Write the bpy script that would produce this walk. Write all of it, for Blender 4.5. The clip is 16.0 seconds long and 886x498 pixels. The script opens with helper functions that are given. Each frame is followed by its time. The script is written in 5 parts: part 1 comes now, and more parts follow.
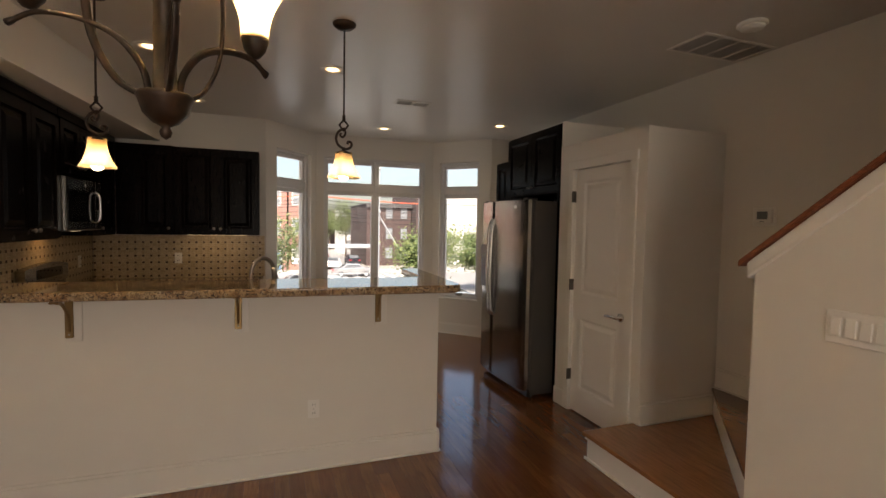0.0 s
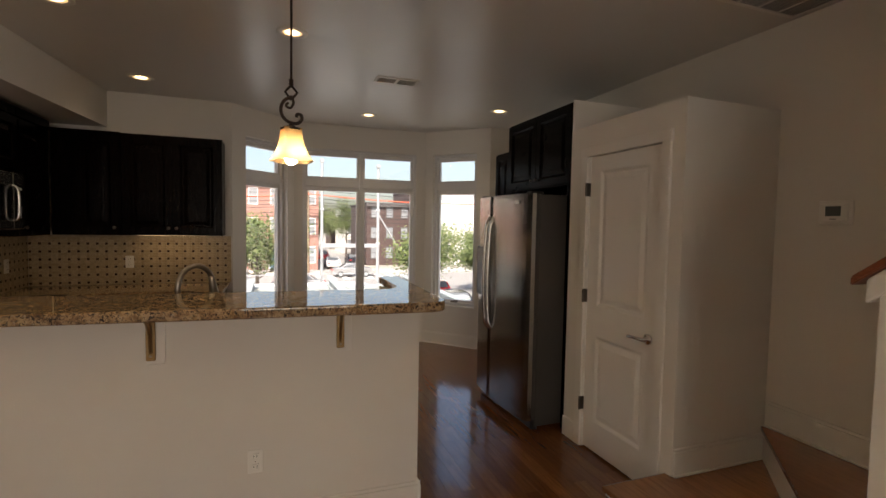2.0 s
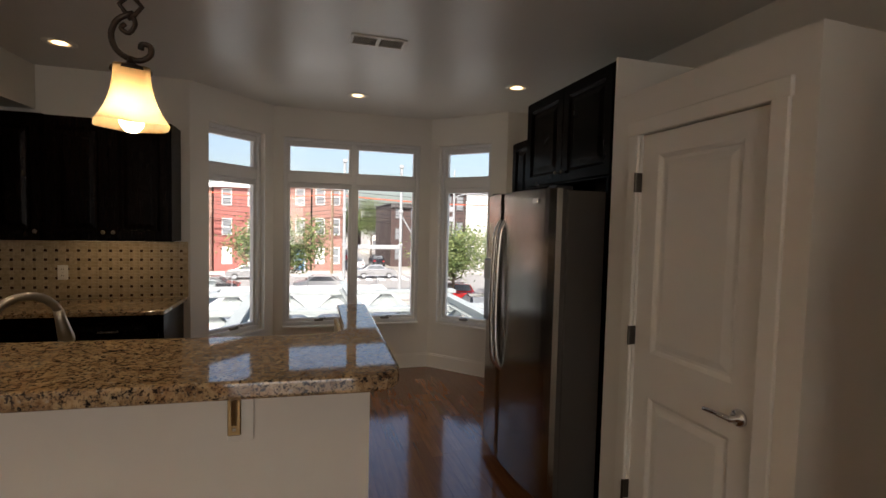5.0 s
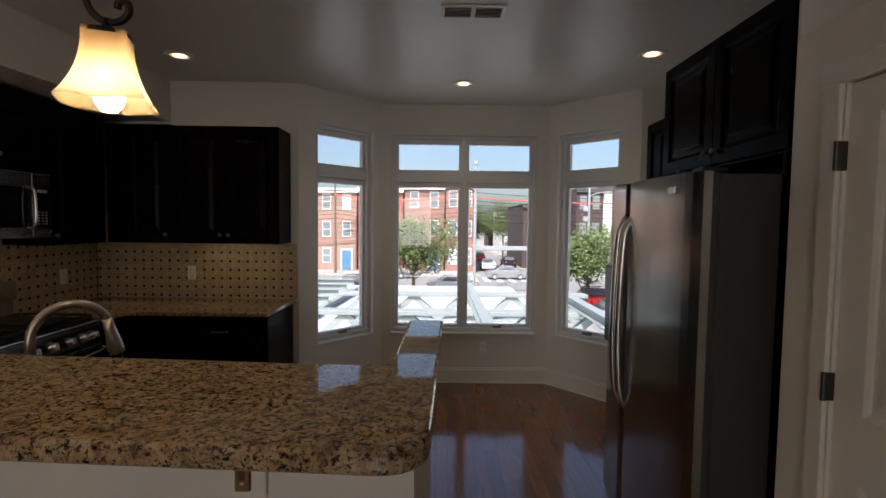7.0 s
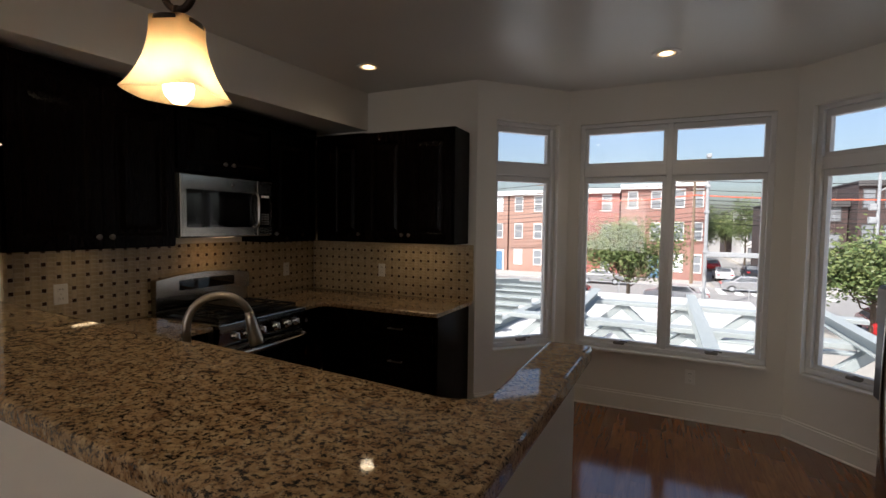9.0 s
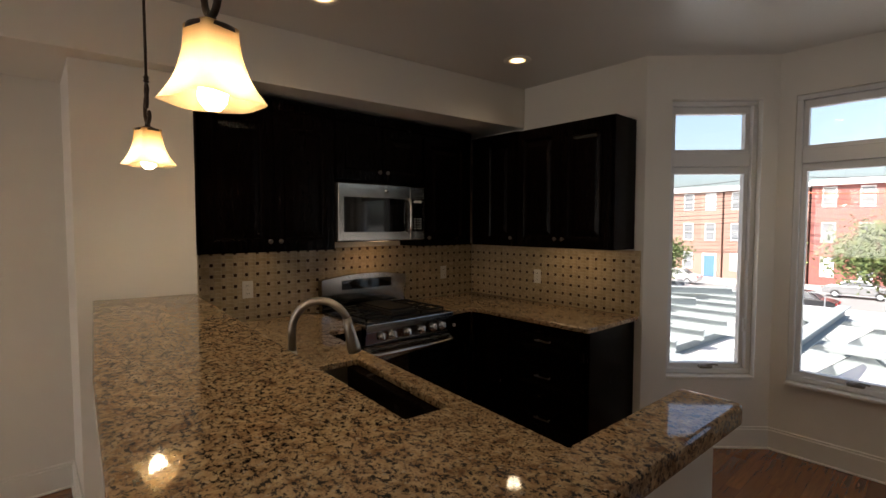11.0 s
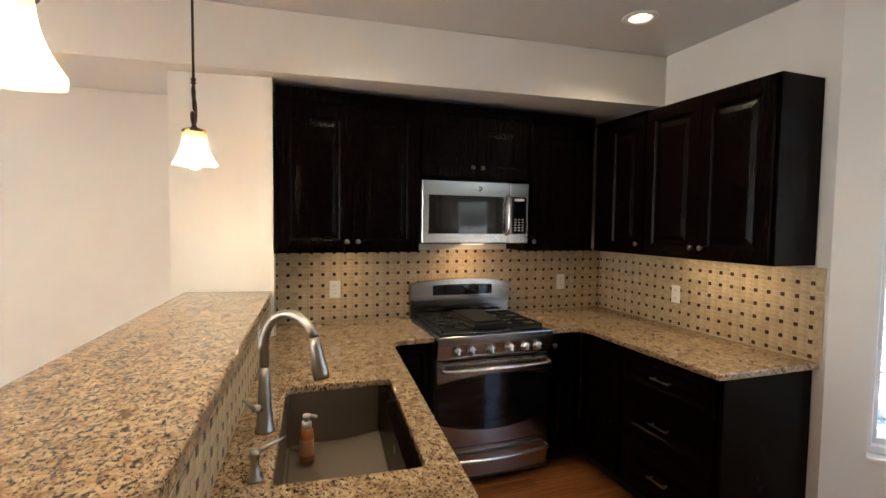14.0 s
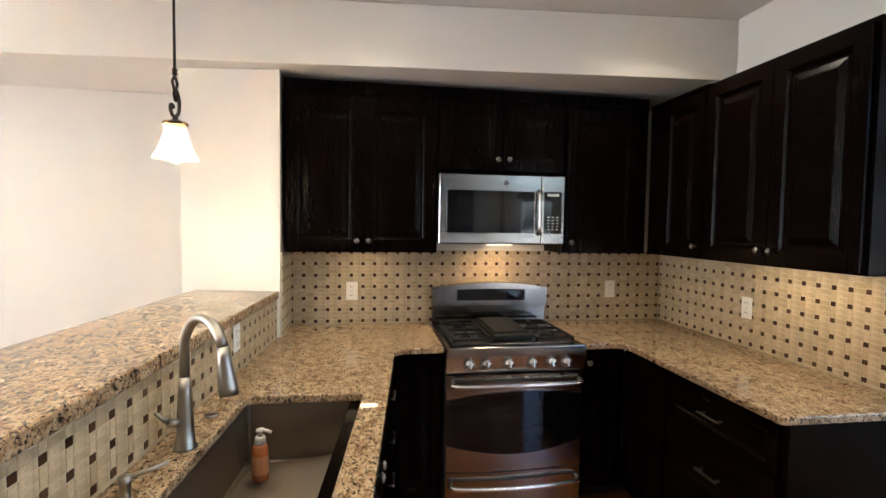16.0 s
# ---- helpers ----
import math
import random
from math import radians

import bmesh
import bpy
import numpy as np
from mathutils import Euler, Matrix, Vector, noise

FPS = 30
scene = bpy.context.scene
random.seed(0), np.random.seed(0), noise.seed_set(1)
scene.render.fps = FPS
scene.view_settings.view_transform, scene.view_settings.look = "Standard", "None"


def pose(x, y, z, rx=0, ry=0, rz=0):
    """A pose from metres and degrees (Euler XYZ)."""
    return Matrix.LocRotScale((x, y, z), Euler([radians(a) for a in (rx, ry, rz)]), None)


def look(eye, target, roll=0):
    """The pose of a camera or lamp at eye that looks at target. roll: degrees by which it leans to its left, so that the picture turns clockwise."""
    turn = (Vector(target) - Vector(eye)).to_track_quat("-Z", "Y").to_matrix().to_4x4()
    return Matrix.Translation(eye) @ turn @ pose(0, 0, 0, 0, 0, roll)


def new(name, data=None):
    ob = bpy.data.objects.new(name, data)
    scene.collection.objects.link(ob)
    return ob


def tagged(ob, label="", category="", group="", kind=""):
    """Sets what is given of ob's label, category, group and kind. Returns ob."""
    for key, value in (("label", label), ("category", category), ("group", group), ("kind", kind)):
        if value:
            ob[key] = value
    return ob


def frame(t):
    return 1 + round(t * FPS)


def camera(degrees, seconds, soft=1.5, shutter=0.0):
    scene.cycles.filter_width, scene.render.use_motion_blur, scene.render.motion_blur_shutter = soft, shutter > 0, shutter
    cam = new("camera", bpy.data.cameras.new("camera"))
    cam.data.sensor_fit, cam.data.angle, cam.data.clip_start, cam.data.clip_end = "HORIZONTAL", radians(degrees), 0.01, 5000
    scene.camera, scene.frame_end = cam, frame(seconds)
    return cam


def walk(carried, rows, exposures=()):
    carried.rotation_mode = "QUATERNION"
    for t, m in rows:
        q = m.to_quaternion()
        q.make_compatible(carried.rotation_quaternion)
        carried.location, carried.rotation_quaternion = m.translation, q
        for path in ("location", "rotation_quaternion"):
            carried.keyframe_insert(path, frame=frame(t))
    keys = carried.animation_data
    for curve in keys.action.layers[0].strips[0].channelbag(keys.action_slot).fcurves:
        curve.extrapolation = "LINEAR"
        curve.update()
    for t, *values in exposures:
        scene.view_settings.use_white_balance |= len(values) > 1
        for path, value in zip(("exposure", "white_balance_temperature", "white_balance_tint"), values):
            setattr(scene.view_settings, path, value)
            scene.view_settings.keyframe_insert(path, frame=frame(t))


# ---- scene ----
cam = camera(86.8, 16.0)
PATH = [
    (0, (1.203, 1.084, 1.526), (1.89, 2.96, 1.425), 1.0),
    (0.5, (1.245, 1.254, 1.528), (1.937, 3.128, 1.425), 1.0),
    (1, (1.3, 1.408, 1.526), (1.996, 3.281, 1.423), 0.9),
    (1.5, (1.398, 1.542, 1.52), (2.092, 3.415, 1.421), 0.9),
    (2, (1.528, 1.671, 1.524), (2.208, 3.549, 1.42), 1.0),
    (2.5, (1.613, 1.801, 1.513), (2.288, 3.682, 1.418), 1.0),
    (3, (1.677, 1.953, 1.525), (2.36, 3.831, 1.43), 1.0),
    (5.5, (2.099, 2.596, 1.558), (2.59, 4.532, 1.457), 1.1),
    (6, (2.144, 2.698, 1.554), (2.519, 4.659, 1.456), 0.8),
    (6.5, (2.211, 2.816, 1.56), (2.432, 4.801, 1.456), 1.0),
    (7, (2.304, 2.901, 1.554), (2.322, 4.898, 1.447), 0.7),
    (7.5, (2.381, 2.994, 1.535), (2.177, 4.981, 1.432), 0.7),
    (8, (2.454, 3.096, 1.531), (2.027, 5.048, 1.427), 0.9),
    (8.5, (2.461, 3.197, 1.539), (1.838, 5.094, 1.431), 0.7),
    (9, (2.512, 3.262, 1.541), (1.663, 5.07, 1.434), 0.7),
    (9.5, (2.535, 3.352, 1.545), (1.478, 5.046, 1.437), 0.5),
    (10, (2.564, 3.425, 1.544), (1.329, 4.995, 1.439), 0.1),
    (12.5, (2.692, 3.998, 1.564), (0.958, 4.989, 1.455), 0.4),
    (13, (2.696, 4.118, 1.56), (0.899, 4.991, 1.454), 0.3),
    (13.5, (2.648, 4.235, 1.556), (0.805, 5.003, 1.452), 0.5),
    (14, (2.599, 4.337, 1.561), (0.718, 5.01, 1.454), 0.7),
    (14.5, (2.553, 4.442, 1.556), (0.642, 5.022, 1.452), 0.6),
    (15, (2.525, 4.574, 1.549), (0.585, 5.05, 1.45), 0.6),
    (15.5, (2.492, 4.693, 1.543), (0.531, 5.077, 1.444), 0.7),
    (16, (2.443, 4.799, 1.539), (0.471, 5.114, 1.439), 0.8),
]
EXPOSURES = [(0.0, 1.05, 7200, 14), (3.0, 0.96, 7000, 13), (5.5, 0.76, 6600, 12), (7.0, 0.56, 6150, 11), (9.5, 0.58, 6400, 12), (12.5, 2.08, 6700, 12), (14.0, 2.92, 5950, 9), (15.0, 3.12, 5600, 7), (16.0, 3.32, 5450, 7)]
walk(cam, [(t, look(eye, target, roll)) for t, eye, target, roll in PATH], EXPOSURES)

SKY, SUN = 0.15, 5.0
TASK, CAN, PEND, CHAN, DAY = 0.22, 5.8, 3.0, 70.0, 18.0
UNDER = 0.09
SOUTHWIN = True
CTR, BAR = 0.914, 1.170
TILE = 0.0715

# ---- world, sun and daylight ----
world = bpy.data.worlds.new("world")
scene.world = world
world.use_nodes = True
wn = world.node_tree.nodes
sky = wn.new("ShaderNodeTexSky")
sky.sky_type, sky.sun_disc = "NISHITA", False
sky.sun_elevation, sky.sun_rotation = radians(48), radians(205)
sky.dust_density, sky.air_density = 3.5, 1.0
wn["Background"].inputs[1].default_value = SKY
world.node_tree.links.new(sky.outputs[0], wn["Background"].inputs[0])
sun = new("sun", bpy.data.lights.new("sun", "SUN"))
sun.data.energy, sun.data.angle, sun.data.color = SUN, radians(0.53), (1.0, 0.95, 0.88)
sun.matrix_world = look((-20, -42, 52), (0, 0, 0))
# fill lamp added in the assumed, unseen living room window behind the walk's start
day = new("south_window_fill", bpy.data.lights.new("south_window_fill", "AREA"))
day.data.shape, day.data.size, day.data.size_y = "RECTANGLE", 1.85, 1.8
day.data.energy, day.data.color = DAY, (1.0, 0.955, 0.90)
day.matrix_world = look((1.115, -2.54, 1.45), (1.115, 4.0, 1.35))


# ---- materials ----
def mat(name, color=(0.5, 0.5, 0.5), rough=0.5, metal=0.0, **extra):
    m = bpy.data.materials.new(name)
    m.use_nodes = True
    s = m.node_tree.nodes["Principled BSDF"]
    s.inputs["Base Color"].default_value = (*color, 1)
    s.inputs["Roughness"].default_value = rough
    s.inputs["Metallic"].default_value = metal
    for key, value in extra.items():
        s.inputs[key.replace("_", " ")].default_value = value
    return m


def nd(m, kind, **sets):
    n = m.node_tree.nodes.new("ShaderNode" + kind)
    for key, value in sets.items():
        if key in n.inputs:
            n.inputs[key].default_value = value
    return n


def ln(m, a, b):
    m.node_tree.links.new(a, b)


def shader(m):
    return m.node_tree.nodes["Principled BSDF"]


def coords(m, scale=(1, 1, 1), kind="Object"):
    t, p = nd(m, "TexCoord"), nd(m, "Mapping")
    p.inputs["Scale"].default_value = scale
    ln(m, t.outputs[kind], p.inputs[0])
    return p.outputs[0]


def noise_tex(m, vec, scale, detail=4.0, rough=0.55, distort=0.0):
    n = nd(m, "TexNoise")
    n.inputs["Scale"].default_value, n.inputs["Detail"].default_value = scale, detail
    n.inputs["Roughness"].default_value, n.inputs["Distortion"].default_value = rough, distort
    ln(m, vec, n.inputs["Vector"])
    return n.outputs[0]


def ramp(m, fac, stops):
    r = nd(m, "ValToRGB")
    while len(r.color_ramp.elements) < len(stops):
        r.color_ramp.elements.new(0.5)
    for e, (at, c) in zip(r.color_ramp.elements, stops):
        e.position, e.color = at, (*c, 1)
    ln(m, fac, r.inputs[0])
    return r.outputs[0]


def mixc(m, fac, a, b, mode="MIX"):
    n = nd(m, "Mix")
    n.data_type, n.blend_type = "RGBA", mode
    for sock, v in ((n.inputs[0], fac), (n.inputs[6], a), (n.inputs[7], b)):
        if isinstance(v, (int, float)):
            sock.default_value = v
        elif isinstance(v, tuple):
            sock.default_value = (*v, 1)
        else:
            ln(m, v, sock)
    return n.outputs[2]


def bump(m, height, strength=0.2, dist=0.002):
    b = nd(m, "Bump")
    b.inputs["Strength"].default_value, b.inputs["Distance"].default_value = strength, dist
    ln(m, height, b.inputs["Height"])
    ln(m, b.outputs[0], shader(m).inputs["Normal"])


def vary_rough(m, fac, low, high):
    r = nd(m, "MapRange")
    r.inputs["To Min"].default_value, r.inputs["To Max"].default_value = low, high
    ln(m, fac, r.inputs[0])
    ln(m, r.outputs[0], shader(m).inputs["Roughness"])


def painted(name, color, rough, grain=240.0, relief=0.12):
    m = mat(name, color, rough)
    v = coords(m)
    big = noise_tex(m, v, 1.3, 3)
    c = mixc(m, big, tuple(x * 0.955 for x in color), color)
    ln(m, c, shader(m).inputs["Base Color"])
    fine = noise_tex(m, v, grain, 2)
    bump(m, fine, relief, 0.0006)
    vary_rough(m, noise_tex(m, v, 5.0, 3), rough - 0.05, rough + 0.06)
    return m


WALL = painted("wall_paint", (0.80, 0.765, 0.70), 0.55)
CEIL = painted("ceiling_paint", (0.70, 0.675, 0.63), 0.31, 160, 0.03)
shader(CEIL).inputs["Specular IOR Level"].default_value = 0.65
TRIM = painted("trim_paint", (0.83, 0.80, 0.74), 0.32, 300, 0.05)
DOORPAINT = painted("door_paint", (0.83, 0.80, 0.74), 0.30, 220, 0.06)
VINYL = painted("window_vinyl", (0.78, 0.77, 0.76), 0.38, 300, 0.03)
PLASTIC = mat("cream_plastic", (0.86, 0.84, 0.79), 0.3)
CRANKGREY = mat("crank_grey", (0.20, 0.18, 0.155), 0.45)
DARKSLOT = mat("dark_slot", (0.02, 0.02, 0.02), 0.6)

ESPRESSO = mat("espresso_wood", (0.016, 0.009, 0.007), 0.33)
v = coords(ESPRESSO, (18, 18, 1.6))
g = noise_tex(ESPRESSO, v, 6.0, 6, 0.6, 0.6)
ln(ESPRESSO, ramp(ESPRESSO, g, [(0.3, (0.0012, 0.0007, 0.0006)), (0.7, (0.0040, 0.0018, 0.0011))]), shader(ESPRESSO).inputs["Base Color"])
vary_rough(ESPRESSO, noise_tex(ESPRESSO, coords(ESPRESSO), 9.0), 0.22, 0.30)
shader(ESPRESSO).inputs["Specular IOR Level"].default_value = 0.05
bump(ESPRESSO, g, 0.03, 0.0004)
CABIN = mat("cabinet_shadow_gap", (0.012, 0.008, 0.007), 0.7)

GRANITE = mat("granite", (0.4, 0.3, 0.2), 0.08)
v = coords(GRANITE)
base = ramp(GRANITE, noise_tex(GRANITE, v, 30, 6, 0.7, 0.5), [(0.34, (0.15, 0.082, 0.040)), (0.47, (0.34, 0.225, 0.122)), (0.66, (0.50, 0.375, 0.225))])
vs = coords(GRANITE, (1.0, 1.35, 1.0))
fleck = ramp(GRANITE, noise_tex(GRANITE, vs, 72, 7, 0.78, 0.12), [(0.535, (0, 0, 0)), (0.568, (1, 1, 1))])
flk2 = ramp(GRANITE, noise_tex(GRANITE, v, 120, 4, 0.7, 0.15), [(0.565, (0, 0, 0)), (0.605, (1, 1, 1))])
pale = ramp(GRANITE, noise_tex(GRANITE, v, 70, 3, 0.6), [(0.60, (0, 0, 0)), (0.68, (1, 1, 1))])
c = mixc(GRANITE, pale, base, (0.40, 0.335, 0.25))
c = mixc(GRANITE, flk2, c, (0.060, 0.046, 0.038))
c = mixc(GRANITE, fleck, c, (0.016, 0.014, 0.013))
ln(GRANITE, c, shader(GRANITE).inputs["Base Color"])
vary_rough(GRANITE, noise_tex(GRANITE, v, 60), 0.02, 0.06)

STEEL = mat("brushed_steel", (0.42, 0.41, 0.39), 0.22, 1.0)
v = coords(STEEL, (1.2, 1.2, 260))
b_ = noise_tex(STEEL, v, 3.0, 4)
vary_rough(STEEL, b_, 0.15, 0.23)
ln(STEEL, mixc(STEEL, noise_tex(STEEL, coords(STEEL), 3.0), (0.30, 0.285, 0.262), (0.38, 0.362, 0.338)), shader(STEEL).inputs["Base Color"])
shader(STEEL).inputs["Anisotropic"].default_value = 0.88
STEELH = mat("satin_steel", (0.60, 0.58, 0.55), 0.22, 1.0)
v = coords(STEELH, (1.2, 260, 1.2))
vary_rough(STEELH, noise_tex(STEELH, v, 3.0, 4), 0.16, 0.30)
SINKST = mat("sink_steel", (0.24, 0.20, 0.155), 0.24, 1.0)
v = coords(SINKST, (4, 9, 4))
vary_rough(SINKST, noise_tex(SINKST, v, 3.0, 4), 0.46, 0.56)
GREYPAINT = painted("grey_enamel", (0.052, 0.047, 0.042), 0.42, 500, 0.3)
NICKEL = mat("satin_nickel", (0.36, 0.33, 0.29), 0.36, 1.0)
PULL = mat("dark_nickel", (0.10, 0.09, 0.078), 0.38, 1.0)
KNOB = mat("dull_nickel_knob", (0.20, 0.18, 0.155), 0.42, 1.0)
CHROME = mat("chrome", (0.62, 0.62, 0.63), 0.12, 1.0)
BLACKGLASS = mat("black_glass", (0.004, 0.004, 0.005), 0.04, Specular_IOR_Level=0.40)
BLACK = mat("black_enamel", (0.010, 0.010, 0.011), 0.28)
IRON = mat("cast_iron", (0.010, 0.010, 0.010), 0.6, Specular_IOR_Level=0.2)
bump(IRON, noise_tex(IRON, coords(IRON), 300), 0.4, 0.001)
BRONZE = mat("oil_rubbed_bronze", (0.030, 0.020, 0.014), 0.45, 0.25)
ln(BRONZE, ramp(BRONZE, noise_tex(BRONZE, coords(BRONZE), 22, 5), [(0.35, (0.012, 0.008, 0.006)), (0.72, (0.060, 0.032, 0.016))]), shader(BRONZE).inputs["Base Color"])
BRASS = mat("antique_brass", (0.28, 0.19, 0.09), 0.35, 1.0)
REDWOOD = mat("stained_oak_cap", (0.20, 0.06, 0.022), 0.28)
ln(REDWOOD, ramp(REDWOOD, noise_tex(REDWOOD, coords(REDWOOD, (30, 2, 30)), 5, 5), [(0.3, (0.13, 0.035, 0.014)), (0.7, (0.27, 0.085, 0.032))]), shader(REDWOOD).inputs["Base Color"])


def planks(name, dark, light, axis):
    m = mat(name, light, 0.22)
    info = nd(m, "ObjectInfo")
    geo = nd(m, "NewGeometry")
    r = nd(m, "Math")
    r.operation = "ADD"
    ln(m, info.outputs["Random"], r.inputs[0])
    ln(m, geo.outputs["Random Per Island"], r.inputs[1])
    f = nd(m, "Math")
    f.operation = "FRACT"
    ln(m, r.outputs[0], f.inputs[0])
    scale = (16, 1.3, 16) if axis == "y" else (1.3, 16, 16)
    v = coords(m, scale)
    off = nd(m, "VectorMath")
    off.operation = "ADD"
    comb = nd(m, "CombineXYZ")
    mul = nd(m, "Math")
    mul.operation = "MULTIPLY"
    mul.inputs[1].default_value = 37.0
    ln(m, f.outputs[0], mul.inputs[0])
    for i in range(3):
        ln(m, mul.outputs[0], comb.inputs[i])
    ln(m, v, off.inputs[0])
    ln(m, comb.outputs[0], off.inputs[1])
    grain = noise_tex(m, off.outputs[0], 3.2, 6, 0.62, 0.8)
    tone = mixc(m, f.outputs[0], dark, light)
    c = mixc(m, ramp(m, grain, [(0.30, (0.8, 0.8, 0.8)), (0.60, (0, 0, 0))]), tone, tuple(x * 0.72 for x in dark))
    ln(m, c, shader(m).inputs["Base Color"])
    vary_rough(m, noise_tex(m, coords(m), 7.0), 0.10, 0.20)
    bump(m, grain, 0.05, 0.0005)
    shader(m).inputs["Coat Weight"].default_value = 0.6
    shader(m).inputs["Coat Roughness"].default_value = 0.09
    return m


FLOORWOOD = planks("oak_floor", (0.175, 0.061, 0.018), (0.29, 0.112, 0.033), "y")
TREADWOOD = planks("oak_tread", (0.27, 0.11, 0.036), (0.35, 0.15, 0.053), "y")
JOINT = mat("floor_joint", (0.03, 0.014, 0.007), 0.8)


def stone(name, dark, light):
    m = mat(name, light, 0.35)
    info, geo = nd(m, "ObjectInfo"), nd(m, "NewGeometry")
    r, f = nd(m, "Math"), nd(m, "Math")
    r.operation, f.operation = "ADD", "FRACT"
    ln(m, info.outputs["Random"], r.inputs[0])
    ln(m, geo.outputs["Random Per Island"], r.inputs[1])
    ln(m, r.outputs[0], f.inputs[0])
    vein = noise_tex(m, coords(m), 45, 5, 0.65, 0.7)
    tone = mixc(m, f.outputs[0], dark, light)
    ln(m, mixc(m, ramp(m, vein, [(0.42, (0, 0, 0)), (0.75, (1, 1, 1))]), tone, tuple(x * 0.72 for x in dark)), shader(m).inputs["Base Color"])
    bump(m, vein, 0.15, 0.0008)
    return m


TRAVERTINE = stone("travertine_tile", (0.45, 0.345, 0.20), (0.59, 0.475, 0.305))
DOTSTONE = stone("dark_emperador", (0.038, 0.016, 0.007), (0.095, 0.046, 0.019))
shader(DOTSTONE).inputs["Specular IOR Level"].default_value = 0.2
GROUT = mat("grout", (0.54, 0.46, 0.335), 0.85)

# frosted lamp glass: light passes through it; paler below, darker amber above
FROST = bpy.data.materials.new("amber_frosted_glass")
FROST.use_nodes = True
fn = FROST.node_tree
sh = shader(FROST)
sh.inputs["Roughness"].default_value = 0.35
tr = fn.nodes.new("ShaderNodeBsdfTranslucent")
mx = fn.nodes.new("ShaderNodeMixShader")
vv = coords(FROST, (1, 1, 1), "Generated")
sp = nd(FROST, "SeparateXYZ")
ln(FROST, vv, sp.inputs[0])
col = ramp(FROST, sp.outputs[2], [(0.0, (0.86, 0.74, 0.53)), (0.55, (0.72, 0.57, 0.35)), (1.0, (0.50, 0.34, 0.17))])
ln(FROST, col, tr.inputs[0])
ln(FROST, col, sh.inputs["Base Color"])
mx.inputs[0].default_value = 0.72
fn.links.new(sh.outputs[0], mx.inputs[1])
fn.links.new(tr.outputs[0], mx.inputs[2])
fn.links.new(mx.outputs[0], fn.nodes["Material Output"].inputs[0])


def glow(name, color, strength):
    m = mat(name, (0.9, 0.85, 0.7), 0.5)
    shader(m).inputs["Emission Color"].default_value = (*color, 1)
    shader(m).inputs["Emission Strength"].default_value = strength
    return m


BULB = glow("lit_bulb", (1.0, 0.80, 0.52), 18)
CANLENS = glow("lit_can_lens", (1.0, 0.74, 0.42), 2.6)
TASKLENS = glow("task_lens", (1.0, 0.72, 0.40), 1.0)

GLASS = bpy.data.materials.new("window_glass")
GLASS.use_nodes = True
gn = GLASS.node_tree
gn.nodes.remove(shader(GLASS))
g1, g2, g3, g4 = (gn.nodes.new("ShaderNode" + k) for k in ("BsdfTransparent", "BsdfGlossy", "MixShader", "LayerWeight"))
g2.inputs["Roughness"].default_value = 0.01
pw, ad = gn.nodes.new("ShaderNodeMath"), gn.nodes.new("ShaderNodeMath")
pw.operation, ad.operation = "POWER", "MULTIPLY_ADD"
pw.inputs[1].default_value, ad.inputs[1].default_value, ad.inputs[2].default_value = 5.0, 0.9, 0.04
gn.links.new(g4.outputs["Facing"], pw.inputs[0])
gn.links.new(pw.outputs[0], ad.inputs[0])
gn.links.new(ad.outputs[0], g3.inputs[0])
gn.links.new(g1.outputs[0], g3.inputs[1])
gn.links.new(g2.outputs[0], g3.inputs[2])
gn.links.new(g3.outputs[0], gn.nodes["Material Output"].inputs[0])


# ---- builders ----
def obj(name, bm, material, label="", smooth=False):
    me = bpy.data.meshes.new(name)
    bm.to_mesh(me)
    bm.free()
    if smooth:
        me.shade_smooth()
    for m in material if isinstance(material, (list, tuple)) else (material,):
        me.materials.append(m)
    ob = new(name, me)
    return tagged(ob, label)


def part(name, bm, material, parent, label="", smooth=False):
    ob = obj(name, bm, material, label, smooth)
    ob.parent = parent
    return ob


def thing(name, label, category, m=None, group="", kind=""):
    ob = new(name)
    ob.empty_display_size = 0.1
    if m is not None:
        ob.matrix_basis = m
    return tagged(ob, label, category, group, kind)


def box(bm, x0, y0, z0, x1, y1, z1, bev=0.0, seg=1):
    vs_ = [bm.verts.new((x, y, z)) for x in (x0, x1) for y in (y0, y1) for z in (z0, z1)]
    fs = [bm.faces.new([vs_[i] for i in q]) for q in ((0, 1, 3, 2), (4, 6, 7, 5), (0, 4, 5, 1), (2, 3, 7, 6), (0, 2, 6, 4), (1, 5, 7, 3))]
    if bev:
        es = list({e for f in fs for e in f.edges})
        bmesh.ops.bevel(bm, geom=es, offset=bev, segments=seg, affect="EDGES", profile=0.6)
    return bm


def boxes(*rows, bev=0.0, seg=1):
    bm = bmesh.new()
    for r in rows:
        b2 = bmesh.new()
        box(b2, *r, bev, seg)
        me = bpy.data.meshes.new("tmp")
        b2.to_mesh(me)
        b2.free()
        bm.from_mesh(me)
        bpy.data.meshes.remove(me)
    bmesh.ops.recalc_face_normals(bm, faces=bm.faces)
    return bm


